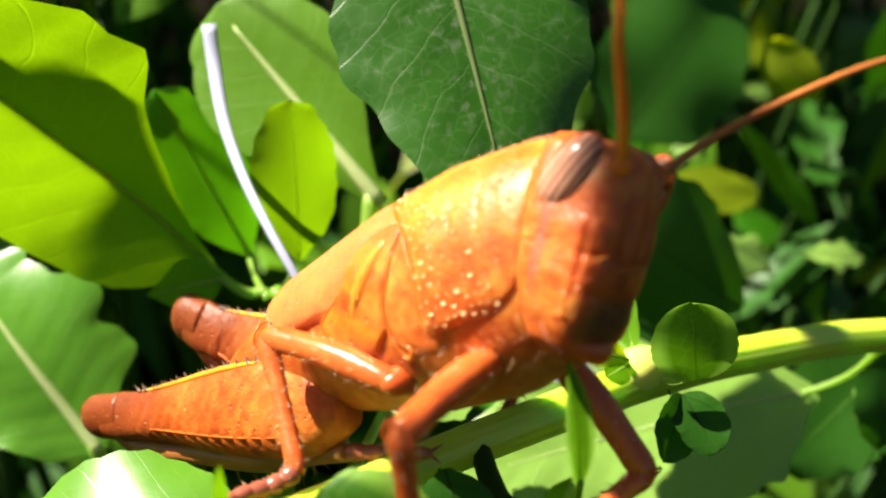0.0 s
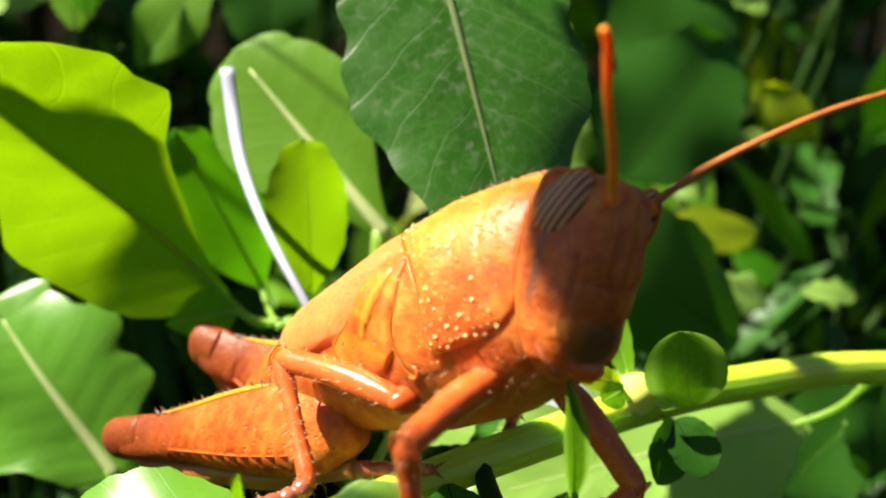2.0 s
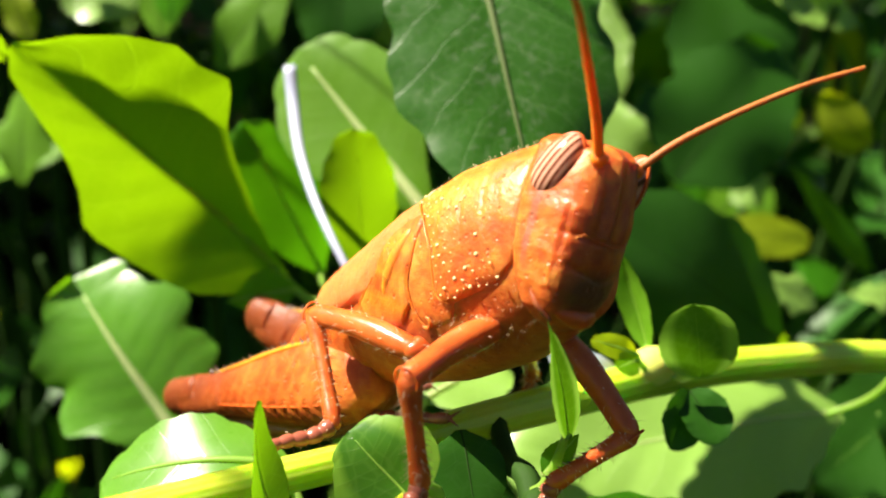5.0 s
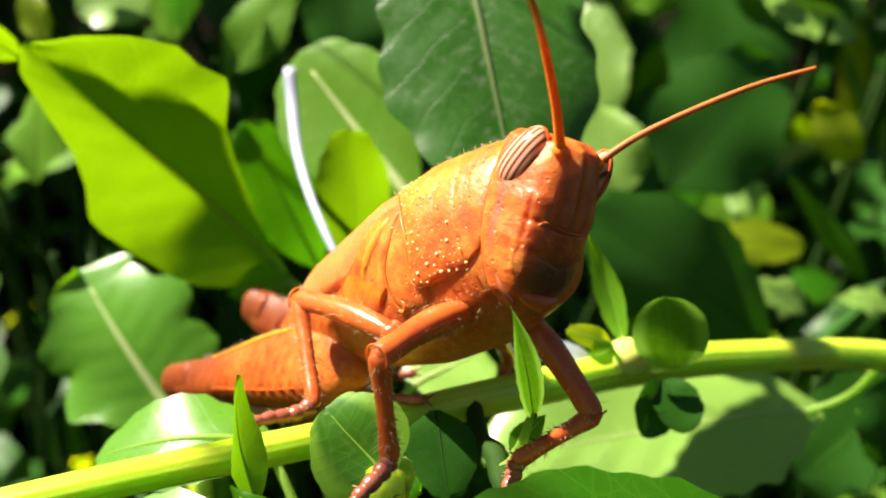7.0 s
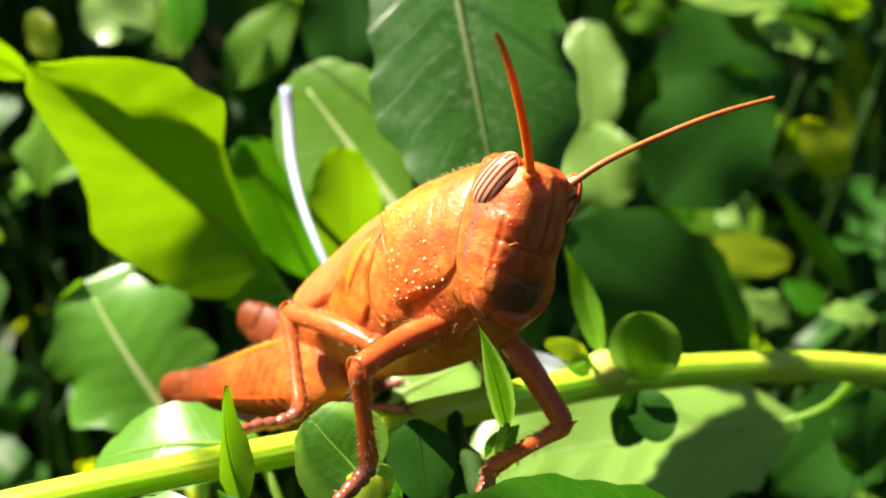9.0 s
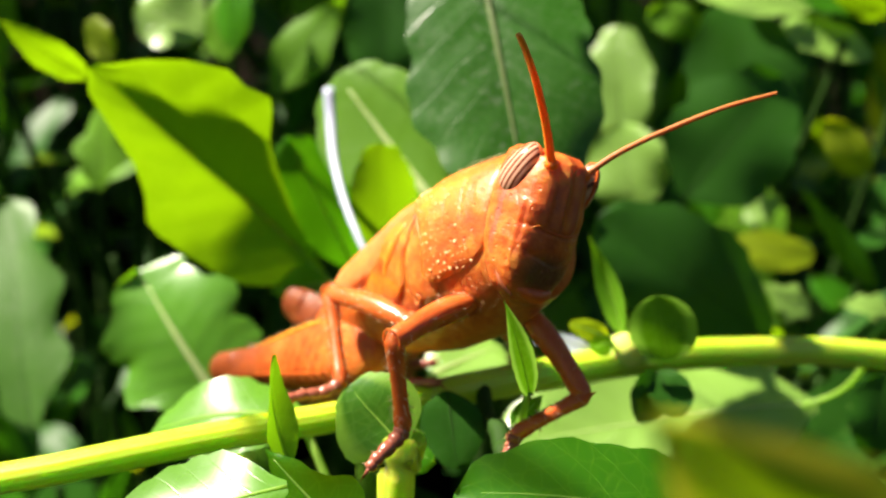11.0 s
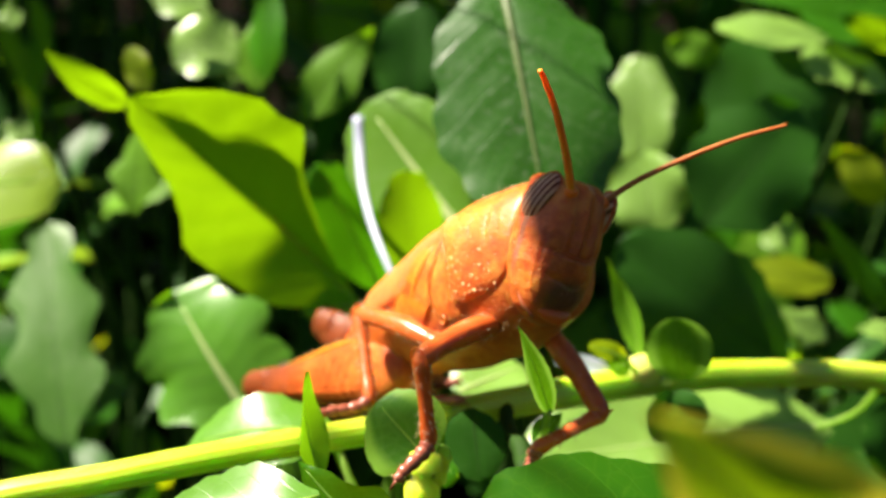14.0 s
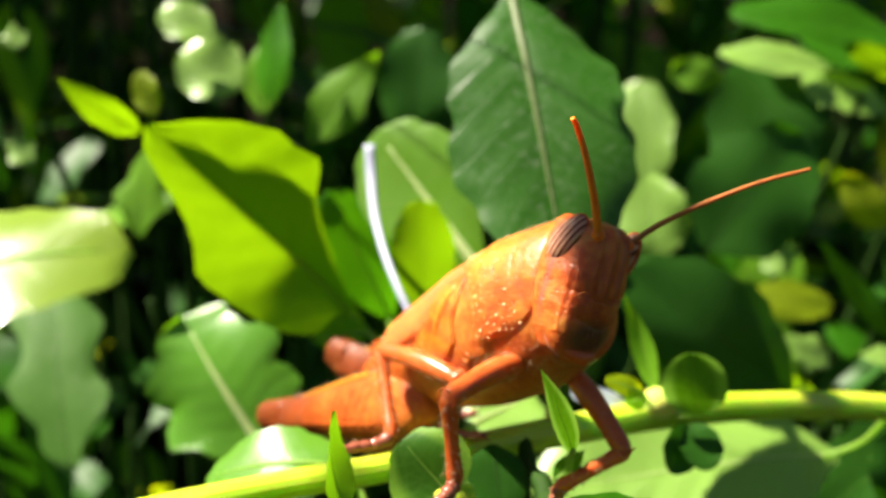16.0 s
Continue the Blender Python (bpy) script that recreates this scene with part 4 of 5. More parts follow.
# the heavy share of dark leaves puts the bed's shade into colour
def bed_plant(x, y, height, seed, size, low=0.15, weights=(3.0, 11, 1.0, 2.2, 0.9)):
    rnd = random.Random(seed)
    thing = new("leafy_plant")
    thing.location = (x, y, 0)
    lean = Vector((rnd.uniform(-0.02, 0.02), rnd.uniform(-0.02, 0.02), height))
    bm = bmesh.new()
    mid = lean * 0.5 + Vector((rnd.uniform(-0.008, 0.008), rnd.uniform(-0.008, 0.008), 0))
    line = tube(bm, [(0, 0, 0), mid, lean], [0.0017, 0.0012, 0.0005], 8, 14)
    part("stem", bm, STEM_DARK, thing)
    turn = rnd.uniform(0, 360)
    count = int(height * 110 * (1.15 - low))
    for k in range(count):
        u = low + (1 - low) * (k + 1) / count
        p = line[0].lerp(line[7], u * 2) if u < 0.5 else line[7].lerp(line[14], u * 2 - 1)
        kind = BED_LEAVES[rnd.choices((0, 1, 2, 3, 4), weights)[0]]
        ob = new("leaf", rnd.choice(kind))
        ob.parent = thing
        turn += 137.5 + rnd.uniform(-25, 25)
        s = size * rnd.uniform(0.6, 1.15)
        at = Vector((x, y, 0)) + p
        turned = Euler((rnd.uniform(-0.5, 0.5), radians(rnd.uniform(-75, 5)), radians(turn))).to_matrix()
        at += turned @ Vector((0.02 * s, 0, 0))
        way = [(at - g).dot(SUN_TO) for g in SUN_GAPS]
        if any(q > 0.012 and (at - g - SUN_TO * q).length < 0.008 + 0.005 * s for q, g in zip(way, SUN_GAPS)):
            bpy.data.objects.remove(ob)
            continue
        r = turned
        ob.matrix_local = Matrix.Translation(p + r @ Vector((0.008 * s, 0, 0.002 * s))) @ r.to_4x4() @ Matrix.Diagonal((s, s, s, 1))
    return tagged(thing, "leafy green garden plant standing in the bed", "plant", "plants in the bed")


rnd = random.Random(11)
seed = 100
for ring, (y0, y1, n, h0, h1, size) in enumerate(((0.075, 0.13, 22, 0.07, 0.125, 0.75), (0.13, 0.22, 30, 0.10, 0.15, 0.9), (0.22, 0.36, 34, 0.12, 0.17, 1.0), (0.36, 0.62, 36, 0.15, 0.20, 1.15))):
    for k in range(n):
        y = rnd.uniform(y0, y1)
        half = (y + 0.07) * 0.46 + 0.02
        x = -half + 2 * half * (k + rnd.random()) / n
        seed += 1
        tall = rnd.uniform(h0, h1)
        # bare soil in a dark gap beside the cluster
        if not (-0.40 < x / (y + 0.061) < -0.235 and y < 0.22):
            bed_plant(x, y, tall, seed, size)
for x, y, h in ((-0.03, 0.03, 0.07), (0.02, 0.03, 0.085), (0.045, 0.05, 0.09), (0.005, 0.055, 0.08), (-0.05, 0.05, 0.09), (0.03, 0.012, 0.07), (-0.012, 0.012, 0.07)):
    seed += 1
    bed_plant(x, y, h, seed, 0.7)
for x, y, h in ((-0.20, -0.12, 0.16), (-0.05, -0.26, 0.16), (0.14, -0.22, 0.16), (0.22, -0.05, 0.15), (0.18, 0.06, 0.15), (-0.22, 0.02, 0.12), (-0.18, 0.10, 0.13), (0.02, -0.32, 0.17)):
    seed += 1
    bed_plant(x, y, h, seed, 1.1)

# unseen taller plants added on the sunny side throw dappled shade on the bed
rnd = random.Random(21)
for k in range(26):
    y = 0.24 + 0.013 * k
    seed += 1
    bed_plant(-(y + 0.07) * 0.44 - rnd.uniform(0.02, 0.13), y + rnd.uniform(-0.02, 0.02), rnd.uniform(0.24, 0.46), seed, rnd.uniform(1.4, 2.0))

# tall plants added to close over the bed behind; leaves above view shade it
for k in range(46):
    y = 0.15 + 0.44 * (k / 46) ** 1.2
    half = (y + 0.07) * 0.5 + 0.03
    seed += 1
    spot, tall, big = rnd.uniform(-half, half), rnd.uniform(0.30, 0.44), rnd.uniform(1.3, 1.8)
    if y < 0.18 and abs(spot) < 0.02:
        spot -= 0.09
    bed_plant(spot, y, tall, seed, big, 0.56)

# the bed goes on round about
rnd = random.Random(33)
for k in range(70):
    turn = k * 2.39996
    far = 0.30 + 0.42 * math.sqrt(k / 70)
    x, y = far * math.cos(turn), far * math.sin(turn)
    if y > 0.1 and abs(x) < (y + 0.07) * 0.62 + 0.06:
        continue
    seed += 1
    bed_plant(x, y, rnd.uniform(0.10, 0.16), seed, rnd.uniform(1.0, 1.5))

# unseen leaves added overhead between the sun and the cluster to shade it
SHADER = plain_plant("leafy_plant", [(-0.095, 0.060, 0.0), (-0.090, 0.060, 0.12), (-0.072, 0.058, 0.20), (-0.055, 0.056, 0.216)], [0.0018, 0.0015, 0.001, 0.0006], STEM, "unseen plant added beside the clearing to hold shading leaves")
LIFT = SUN_TO * 0.06
leaf(SHADER, Vector(BROAD[0]) + LIFT, Vector(BROAD[1]) + LIFT, BROAD[2], BROAD[3], LEAF_DARK, "half", 0.52, -0.03, 0.0, 0.0, wavy=0.2, rib=0.0002, label="unseen one-sided leaf shaped to shade the broad leaf", stalk=(-0.055, 0.056, 0.216), seed=3)
# out-of-view leaf added for the band of shade across the stem
OVER_STEM = Vector((0.0293, 0.0233, 0.1357)) + SUN_TO * 0.10
leaf(SHADER, OVER_STEM - Vector((0.0021, 0.0014, -0.0012)), OVER_STEM + Vector((0.0021, 0.0014, -0.0012)), 0.0046, SUN_TO, LEAF_DARK, "round", 0.05, 0.02, 0.02, rib=0.0001, label="small unseen leaf added to shade the stem", stalk=(-0.055, 0.056, 0.216), seed=5)
# twig out of view, added only to move shade over the head
SHADE_LEAF = Vector((0.0013, -0.0055, 0.1550)) + SUN_TO * 0.21
shade_twig = plain_plant("shade_twig", [(-0.150, 0.060, 0.0), (-0.150, 0.056, 0.15), SHADE_LEAF + Vector((-0.022, 0.010, -0.012)), SHADE_LEAF + Vector((-0.0018, -0.0019, -0.0005))], [0.0016, 0.0013, 0.0008, 0.0004], STEM, "unseen twig added to swing its shade over the insect's head")
leaf(shade_twig, SHADE_LEAF, SHADE_LEAF + Vector((0.0087, 0.0094, 0.0025)), 0.0078, (-0.50, 0.18, 0.845), LEAF_MID, "oval", 0.1, 0.02, 0.03, rib=0.0003, label="unseen leaf added to shade the insect's head", stalk=SHADE_LEAF + Vector((-0.0018, -0.0019, -0.0005)), seed=92)
TWIG_POSE = Matrix.Translation(shade_twig.location)

# ---- straw ----
straw = new("white_straw")
straw.location = (-0.0070, 0.0319, 0.1392)
bm = bmesh.new()
tube(bm, [(-0.0117, 0.0406, 0.1536), (-0.0114, 0.0390, 0.1511), (-0.0108, 0.0358, 0.1481), (-0.0096, 0.0321, 0.1456), (-0.0080, 0.0285, 0.1433), (-0.0063, 0.0262, 0.1407), (-0.0046, 0.0249, 0.1372), (-0.0034, 0.0233, 0.1289)], [0.00054, 0.00050, 0.00040, 0.00033, 0.00030, 0.00028, 0.00028], 10, 30, flat=0.5, side=(0, -1, 0))
bm.transform(Matrix.Translation(-Vector(straw.location)))
part("straw_blade", bm, WHITE_STRAW, straw)
tagged(straw, "curved white dry straw standing among the leaves", "straw")


# ---- grasshopper ----
HEADING = math.degrees(math.atan2(-0.72, 0.69))
hopper = new("grasshopper")
HOPPER_POSE = pose(0.0082, -0.0013, 0.1577, 0, 0, HEADING)
hopper.matrix_world = HOPPER_POSE
HOPPER_INV = HOPPER_POSE.inverted()
MM = 0.001
TILT = radians(31)
AXIS_BACK = Vector((-math.cos(TILT), 0, -math.sin(TILT)))
AXIS_UP = Vector((-math.sin(TILT), 0, math.cos(TILT)))
CHEST = Vector((-3.5, -0.2, -4.5))
ROLL_C, ROLL_S = math.cos(radians(15)), math.sin(radians(15))


def place(s, y, h):
    """A place on the body in mm: s along the back, y to its left, h above the axis."""
    y, h = y * ROLL_C + h * ROLL_S, h * ROLL_C - y * ROLL_S
    # the hind body hangs down behind the wing pads
    h -= min(0.02 * max(0.0, s - 15) ** 2, 3.2)
    return (CHEST + AXIS_BACK * s + AXIS_UP * h + Vector((0, y, 0))) * MM


def girth(s, table):
    xs = [r[0] for r in table]
    return [float(np.interp(s, xs, [r[k] for r in table])) for k in range(1, len(table[0]))]


def shell(bm, table, s0, s1, n, a0, a1, m, grow=0.0, slant=0.0, power=2.2, tuck=False):
    """A sheet round the body from angle a0 to a1 (0 is the back's crest, 180 the belly)."""
    closed = a1 - a0 >= 360
    rings = []
    for i in range(n + 1):
        ring = []
        for k in range(m if closed else m + 1):
            th = radians(a0 + (a1 - a0) * k / m)
            c, s_ = math.cos(th), math.sin(th)
            s = s0 + (s1 - s0) * i / n
            s -= slant * (1 - c) * 0.5 * (i / n if slant > 0 else 1)
            w, hu, hd = girth(s, table)
            e = 2 / power
            g = grow
            if tuck:
                # the rim leans in to the body
                g = grow * (1 - 0.75 * max(0.0, abs(2 * k / m - 1) * 8 - 7) - 0.6 * max(0.0, 1 - i * 0.5))
            y = math.copysign(abs(s_) ** e, s_) * (w + g)
            h = math.copysign(abs(c) ** e, c) * ((hu if c > 0 else hd) + g)
            ring.append(bm.verts.new(place(s, y, h)))
        rings.append(ring)
    cnt = len(rings[0])
    for r0, r1 in zip(rings, rings[1:]):
        for k in range(cnt if closed else cnt - 1):
            bm.faces.new((r0[k], r0[(k + 1) % cnt], r1[(k + 1) % cnt], r1[k]))
    if closed:
        bm.faces.new(rings[0][::-1])
        bm.faces.new(rings[-1])
    return rings


BODY = [(-2.5, 2.8, 4.0, 4.0), (0, 3.4, 4.45, 4.8), (4, 4.2, 4.7, 5.7), (9, 4.3, 4.2, 5.7), (14, 3.8, 3.2, 4.9), (20, 3.2, 2.2, 3.8), (26, 2.7, 1.6, 3.0), (31, 2.0, 1.1, 2.2), (34, 0.9, 0.5, 1.0)]
bm = bmesh.new()
shell(bm, BODY, -0.9, 15, 40, 0, 360, 40)
part("thorax", bm, BODY_SHELL, hopper)
bm = bmesh.new()
rows = shell(bm, BODY, 14, 34, 60, 0, 360, 32, -0.1)
part("abdomen", bm, BODY_SHELL, hopper)


def on_body(s, a, grow):
    """A place on the body's skin: s along the back, a round from the crest in degrees."""
    w, hu, hd = girth(s, BODY)
    c, y = math.cos(radians(a)), math.sin(radians(a))
    if s < 9:
        # the keel along the back
        hu += 0.22 * math.exp(-((a - 5) / 11) ** 2) * min(1.0, (9 - s) * 0.5)
    return place(s, math.copysign(abs(y) ** 0.91, y) * (w + grow), math.copysign(abs(c) ** 0.91, c) * ((hu if c > 0 else hd) + grow))


def plate(name, angles, fronts, rears, at, grow, material, label, rim=0.06, n=44, m=70, front=None, dents=0.0):
    """A plate that lies on the body between two edges; its rim bends down to the skin."""
    bm = bmesh.new()
    rows, edge = [], []
    a0, a1 = angles
    for k in range(m + 1):
        a = a0 + (a1 - a0) * k / m
        s0, s1 = float(np.interp(abs(a), at, fronts)), float(np.interp(abs(a), at, rears))
        row = []
        for i in range(n + 1):
            u = i / n
            near = min(u * (s1 - s0), (1 - u) * (s1 - s0), (a1 - a) * 0.075, (a - a0) * 0.075)
            q = min(1.0, near / 0.45)
            full = grow if front is None else front + (grow - front) * min(1.0, u * (s1 - s0) / 2.5)
            g = -0.10 + (full + 0.10) * math.sqrt(max(0.0, 1 - (1 - q) ** 2))
            if dents:
                # cross furrows and an uneven, faintly dented skin
                sa = s0 + (s1 - s0) * u
                g -= dents * q * sum(math.exp(-((sa - f - 0.004 * abs(a)) / 0.13) ** 2) for f in (0.9, 2.3, 3.9)) * min(1.0, abs(a) / 30) * (1 if abs(a) < 82 else 0.3)
                g += dents * 0.9 * q * noise.noise(Vector((sa * 0.9, a * 0.05, 3.1))) + dents * 0.4 * q * noise.noise(Vector((sa * 2.6, a * 0.16, 7.7)))
            row.append(bm.verts.new(on_body(s0 + (s1 - s0) * u, a, g)))
        rows.append(row)
        edge.append((s1, a))
    for r0, r1 in zip(rows, rows[1:]):
        for i in range(n):
            bm.faces.new((r0[i], r0[i + 1], r1[i + 1], r1[i]))
    ob = part(name, bm, material, hopper, label)
    bm = bmesh.new()
    tube(bm, [on_body(s - 0.05, a, grow * 0.75) for s, a in edge[1:-1:3]], [rim * 0.6 * MM, rim * MM, rim * MM, rim * 0.6 * MM], 8, 60)
    part("rim", bm, CHITIN_LIGHT, ob)
    return ob


LOBE_AT = [0, 30, 61, 84, 96, 104, 109, 112]
pronotum = plate("pronotum", (-112, 112), [-1.7, -1.6, -1.2, -0.8, -0.5, 0.1, 1.1, 2.2], [8.2, 7.4, 5.6, 4.9, 5.1, 5.3, 5.0, 4.2], LOBE_AT, 0.36, SADDLE, "orange saddle shell with pale warts", n=84, m=160, front=0.14, dents=0.028)
# the notched brown edge of the keel
bm = bmesh.new()
edge = [on_body(-1.4 + 8.6 * i / 60, 5, 0.36 - (0.16 if i % 10 == 0 else 0.0) - (0.16 if i < 8 else 0.0)) for i in range(61)]
tube(bm, edge, [0.00006, 0.00013, 0.00013, 0.00012, 0.00005], 8, 120)
part("keel", bm, CHITIN_DARK, pronotum, "brown notched keel along the back")
# plate between the saddle and the wing pads
for s in (-1, 1):
    lo, hi = (-122, -54) if s < 0 else (54, 122)
    plate("side_plate", (lo, hi), [4.6, 4.4, 4.2, 4.0, 4.4, 5.0], [5.8, 6.9, 7.5, 7.6, 7.4, 6.8], [54, 84, 94, 104, 114, 122], 0.07, BODY_SHELL, "orange side plate under the wing pads", 0.05, 24, 40, dents=0.03)


# head: level slices from crown to mouth (height, front, back, half width)
HEAD = [(0.62, -1.4, -3.8, 0.6), (0.50, -0.5, -4.2, 1.35), (0.1, 0.05, -4.4, 1.95), (-1.0, 0.25, -4.4, 2.32), (-3.0, 0.40, -4.3, 2.58), (-5.0, 0.35, -4.1, 2.60), (-6.6, 0.1, -3.6, 2.35), (-7.7, -0.3, -3.0, 1.85), (-8.4, -0.8, -2.4, 1.2), (-8.7, -1.2, -2.0, 0.5)]
HEAD_TURN = Matrix.Rotation(radians(-21), 3, "X")
bm = bmesh.new()
rings = []
N_HEAD, M_HEAD = 90, 110
for i in range(N_HEAD + 1):
    z = 0.62 + (-8.7 - 0.62) * i / N_HEAD
    hs = [-r[0] for r in HEAD]
    fr, bk, hw = (float(np.interp(-z, hs, [r[k] for r in HEAD])) for k in (1, 2, 3))
    ring = []
    for k in range(M_HEAD):
        th = 2 * math.pi * k / M_HEAD
        c, s = math.cos(th), math.sin(th)
        cx, rx = (fr + bk) / 2, (fr - bk) / 2
        e = 2 / 2.5 if c > 0 else 2 / 4.5
        x = cx + math.copysign(abs(c) ** e, c) * rx
        y = math.copysign(abs(s) ** e, s) * hw
        ay = abs(y)
        if c > 0:
            # the raised middle of the face between two grooves, the seam above the lip, sunk cheeks
            high = 1.0 if z > -3.6 else max(0.0, 1 + (z + 3.6) * 1.6)
            x += 0.15 * math.exp(-((ay - 0.62) / 0.22) ** 2) * high - 0.10 * math.exp(-(ay / 0.3) ** 2) * high
            x -= 0.14 * math.exp(-((ay - 1.15) / 0.22) ** 2) * high
            x -= 0.13 * math.exp(-((z + 4.1 - 0.12 * ay) / 0.13) ** 2)
            x -= 0.12 * math.exp(-((z + 5.9 - 0.25 * ay) / 0.12) ** 2) * (1 if ay < 1.9 else 0.2)
        # seam and bulge under the eye
        push = 0.10 * math.exp(-((x + 0.55) / 0.25) ** 2) - 0.12 * math.exp(-((x + 1.05) / 0.18) ** 2) if -6.6 < z < -2.4 else 0.0
        y += math.copysign(push, y) if ay > 1.2 else 0.0
        lump = 0.05 * noise.noise(Vector((x * 0.9, y * 0.9, z * 0.9))) + 0.02 * noise.noise(Vector((x * 3, y * 3, z * 3)))
        ring.append(bm.verts.new(Vector((x + lump * c, y + lump * s * 1.4, z)) * MM))
    rings.append(ring)
for r0, r1 in zip(rings, rings[1:]):
    for k in range(M_HEAD):
        bm.faces.new((r0[k], r0[(k + 1) % M_HEAD], r1[(k + 1) % M_HEAD], r1[k]))
bm.faces.new(rings[0]), bm.faces.new(rings[-1][::-1])
head = part("head", bm, HEAD_SHELL, hopper)
head.rotation_euler = HEAD_TURN.to_euler()
head.location = (0.00022, 0.00026, 0.0)

for s in (-1, 1):
    # the eye's own axes: across, outwards, up along it
    long_way = Vector((0.40, -0.10 * s, 0.90)).normalized()
    out_way = Vector((0.25, 0.95 * s, 0.15))
    out_way = (out_way - long_way * out_way.dot(long_way)).normalized()
    turn = Matrix((out_way.cross(long_way), out_way, long_way)).transposed()
    bm = bmesh.new()
    bmesh.ops.create_uvsphere(bm, u_segments=36, v_segments=24, radius=1.0)
    for v in bm.verts:
        x, y, z = v.co
        # blunt below, narrower above
        wide = 1.0 + 0.16 * (-z if z < 0 else -z * 1.1)
        v.co = (x * 0.00102 * wide, y * 0.00080, math.copysign(abs(z) ** (0.86 if z < 0 else 1.0), z) * 0.00172)
    eye = part("eye", bm, EYE, head, "glossy brown eye with pale stripes")
    eye.location = Vector((-2.45 if s < 0 else -1.22, -1.98 if s < 0 else 2.35, -0.88 if s < 0 else -1.10)) * MM
    eye.rotation_euler = turn.to_euler()
    bm = bmesh.new()
    ring = [Vector((math.cos(q) * 1.03 * (1 - 0.15 * math.sin(q)), 0.02, math.sin(q) * 1.73)) * MM for q in np.linspace(0, 6.2832, 25)]
    tube(bm, ring, [0.00010, 0.00010], 8, 72)
    part("eye_rim", bm, CHITIN, eye, "orange rim round the eye")

# mouth parts
bm = bmesh.new()
tube(bm, [Vector(p) * MM for p in ((-1.1, -1.5, -7.45), (-0.55, -0.9, -7.75), (-0.35, 0, -7.9), (-0.55, 0.9, -7.75), (-1.1, 1.5, -7.45))], [0.00025, 0.00042, 0.00050, 0.00042, 0.00025], 12, 24)
part("upper_lip", bm, CHITIN, head, "reddish rim of the mouth")
for s in (-1, 1):
    bm = bmesh.new()
    ball(bm, Vector((-1.10, s * 1.62, -5.95)) * MM, (0.00085, 0.00080, 0.00150), Matrix.Rotation(radians(-12 * s), 3, "X"), 18, 12)
    part("jaw", bm, HEAD_SHELL, head)
    bm = bmesh.new()
    tube(bm, [Vector(p) * MM for p in ((-2.2, s * 2.0, -6.9), (-1.6, s * 1.95, -7.6), (-1.0, s * 1.4, -8.2))], [0.00014, 0.00013, 0.0001], 8, 10)
    part("palp", bm, CHITIN_DARK, head)
    # seam down the cheek
    bm = bmesh.new()
    tube(bm, [Vector(p) * MM for p in ((-0.10, s * 1.85, -3.75), (-0.48, s * 2.17, -4.2), (-0.60, s * 2.28, -5.0), (-0.60, s * 2.10, -6.2))], [0.00003, 0.00007, 0.00008, 0.00003], 8, 20)
    part("cheek_ridge", bm, CHITIN_LIGHT, head)
bm = bmesh.new()
tube(bm, [Vector(p) * MM for p in ((-0.10, -1.85, -3.75), (0.26, -1.0, -3.95), (0.35, 0, -4.05), (0.26, 1.0, -3.95), (-0.10, 1.85, -3.75))], [0.00005, 0.00008, 0.00008, 0.00005], 8, 30)
part("face_seam", bm, CHITIN, head)


def loc(p):
    return HOPPER_INV @ Vector(p)


# feelers
for pts in ([(0.0070, -0.0022, 0.1582), (0.0066, -0.0032, 0.1607), (0.0059, -0.0045, 0.1636), (0.0052, -0.0069, 0.1658), (0.0049, -0.0075, 0.1665)], [(0.0090, -0.0007, 0.1571), (0.0111, -0.0002, 0.1584), (0.0140, 0.0003, 0.1597), (0.0172, 0.0007, 0.1609), (0.0202, 0.0010, 0.1617)]):
    bm = bmesh.new()
    line = smooth_line([loc(p) for p in pts], 26)
    tube(bm, line, [(0.00027 - 0.00012 * i / 104) * (1.0 if pts[0][0] < 0.008 else 0.8) * (1.0 + 0.025 * math.cos(i * 6.283 / 4)) for i in range(105)], 8, 104)
    antenna = part("antenna", bm, FEELER if pts[0][0] < 0.008 else FEELER_SHADED, hopper)
    bm = bmesh.new()
    ball(bm, line[0], (0.00044, 0.00044, 0.00040))
    part("antenna_socket", bm, SOCKET, antenna, "bright orange socket of the feeler")


def bristles(bm, line, radii, count, length, seed, sides=None):
    rnd = random.Random(seed)
    for _ in range(count):
        k = rnd.uniform(0.08, 0.97) * (len(line) - 1)
        i = min(int(k), len(line) - 2)
        p = line[i].lerp(line[i + 1], k - i)
        t = (line[i + 1] - line[i]).normalized()
        a = t.orthogonal().normalized()
        th = rnd.uniform(0, 6.28)
        d = a * math.cos(th) + t.cross(a) * math.sin(th)
        r = float(np.interp(k / (len(line) - 1), np.linspace(0, 1, len(radii)), radii))
        cone(bm, p + d * r * 0.9, d + t * 0.5, length * rnd.uniform(0.6, 1.3), 0.00002)


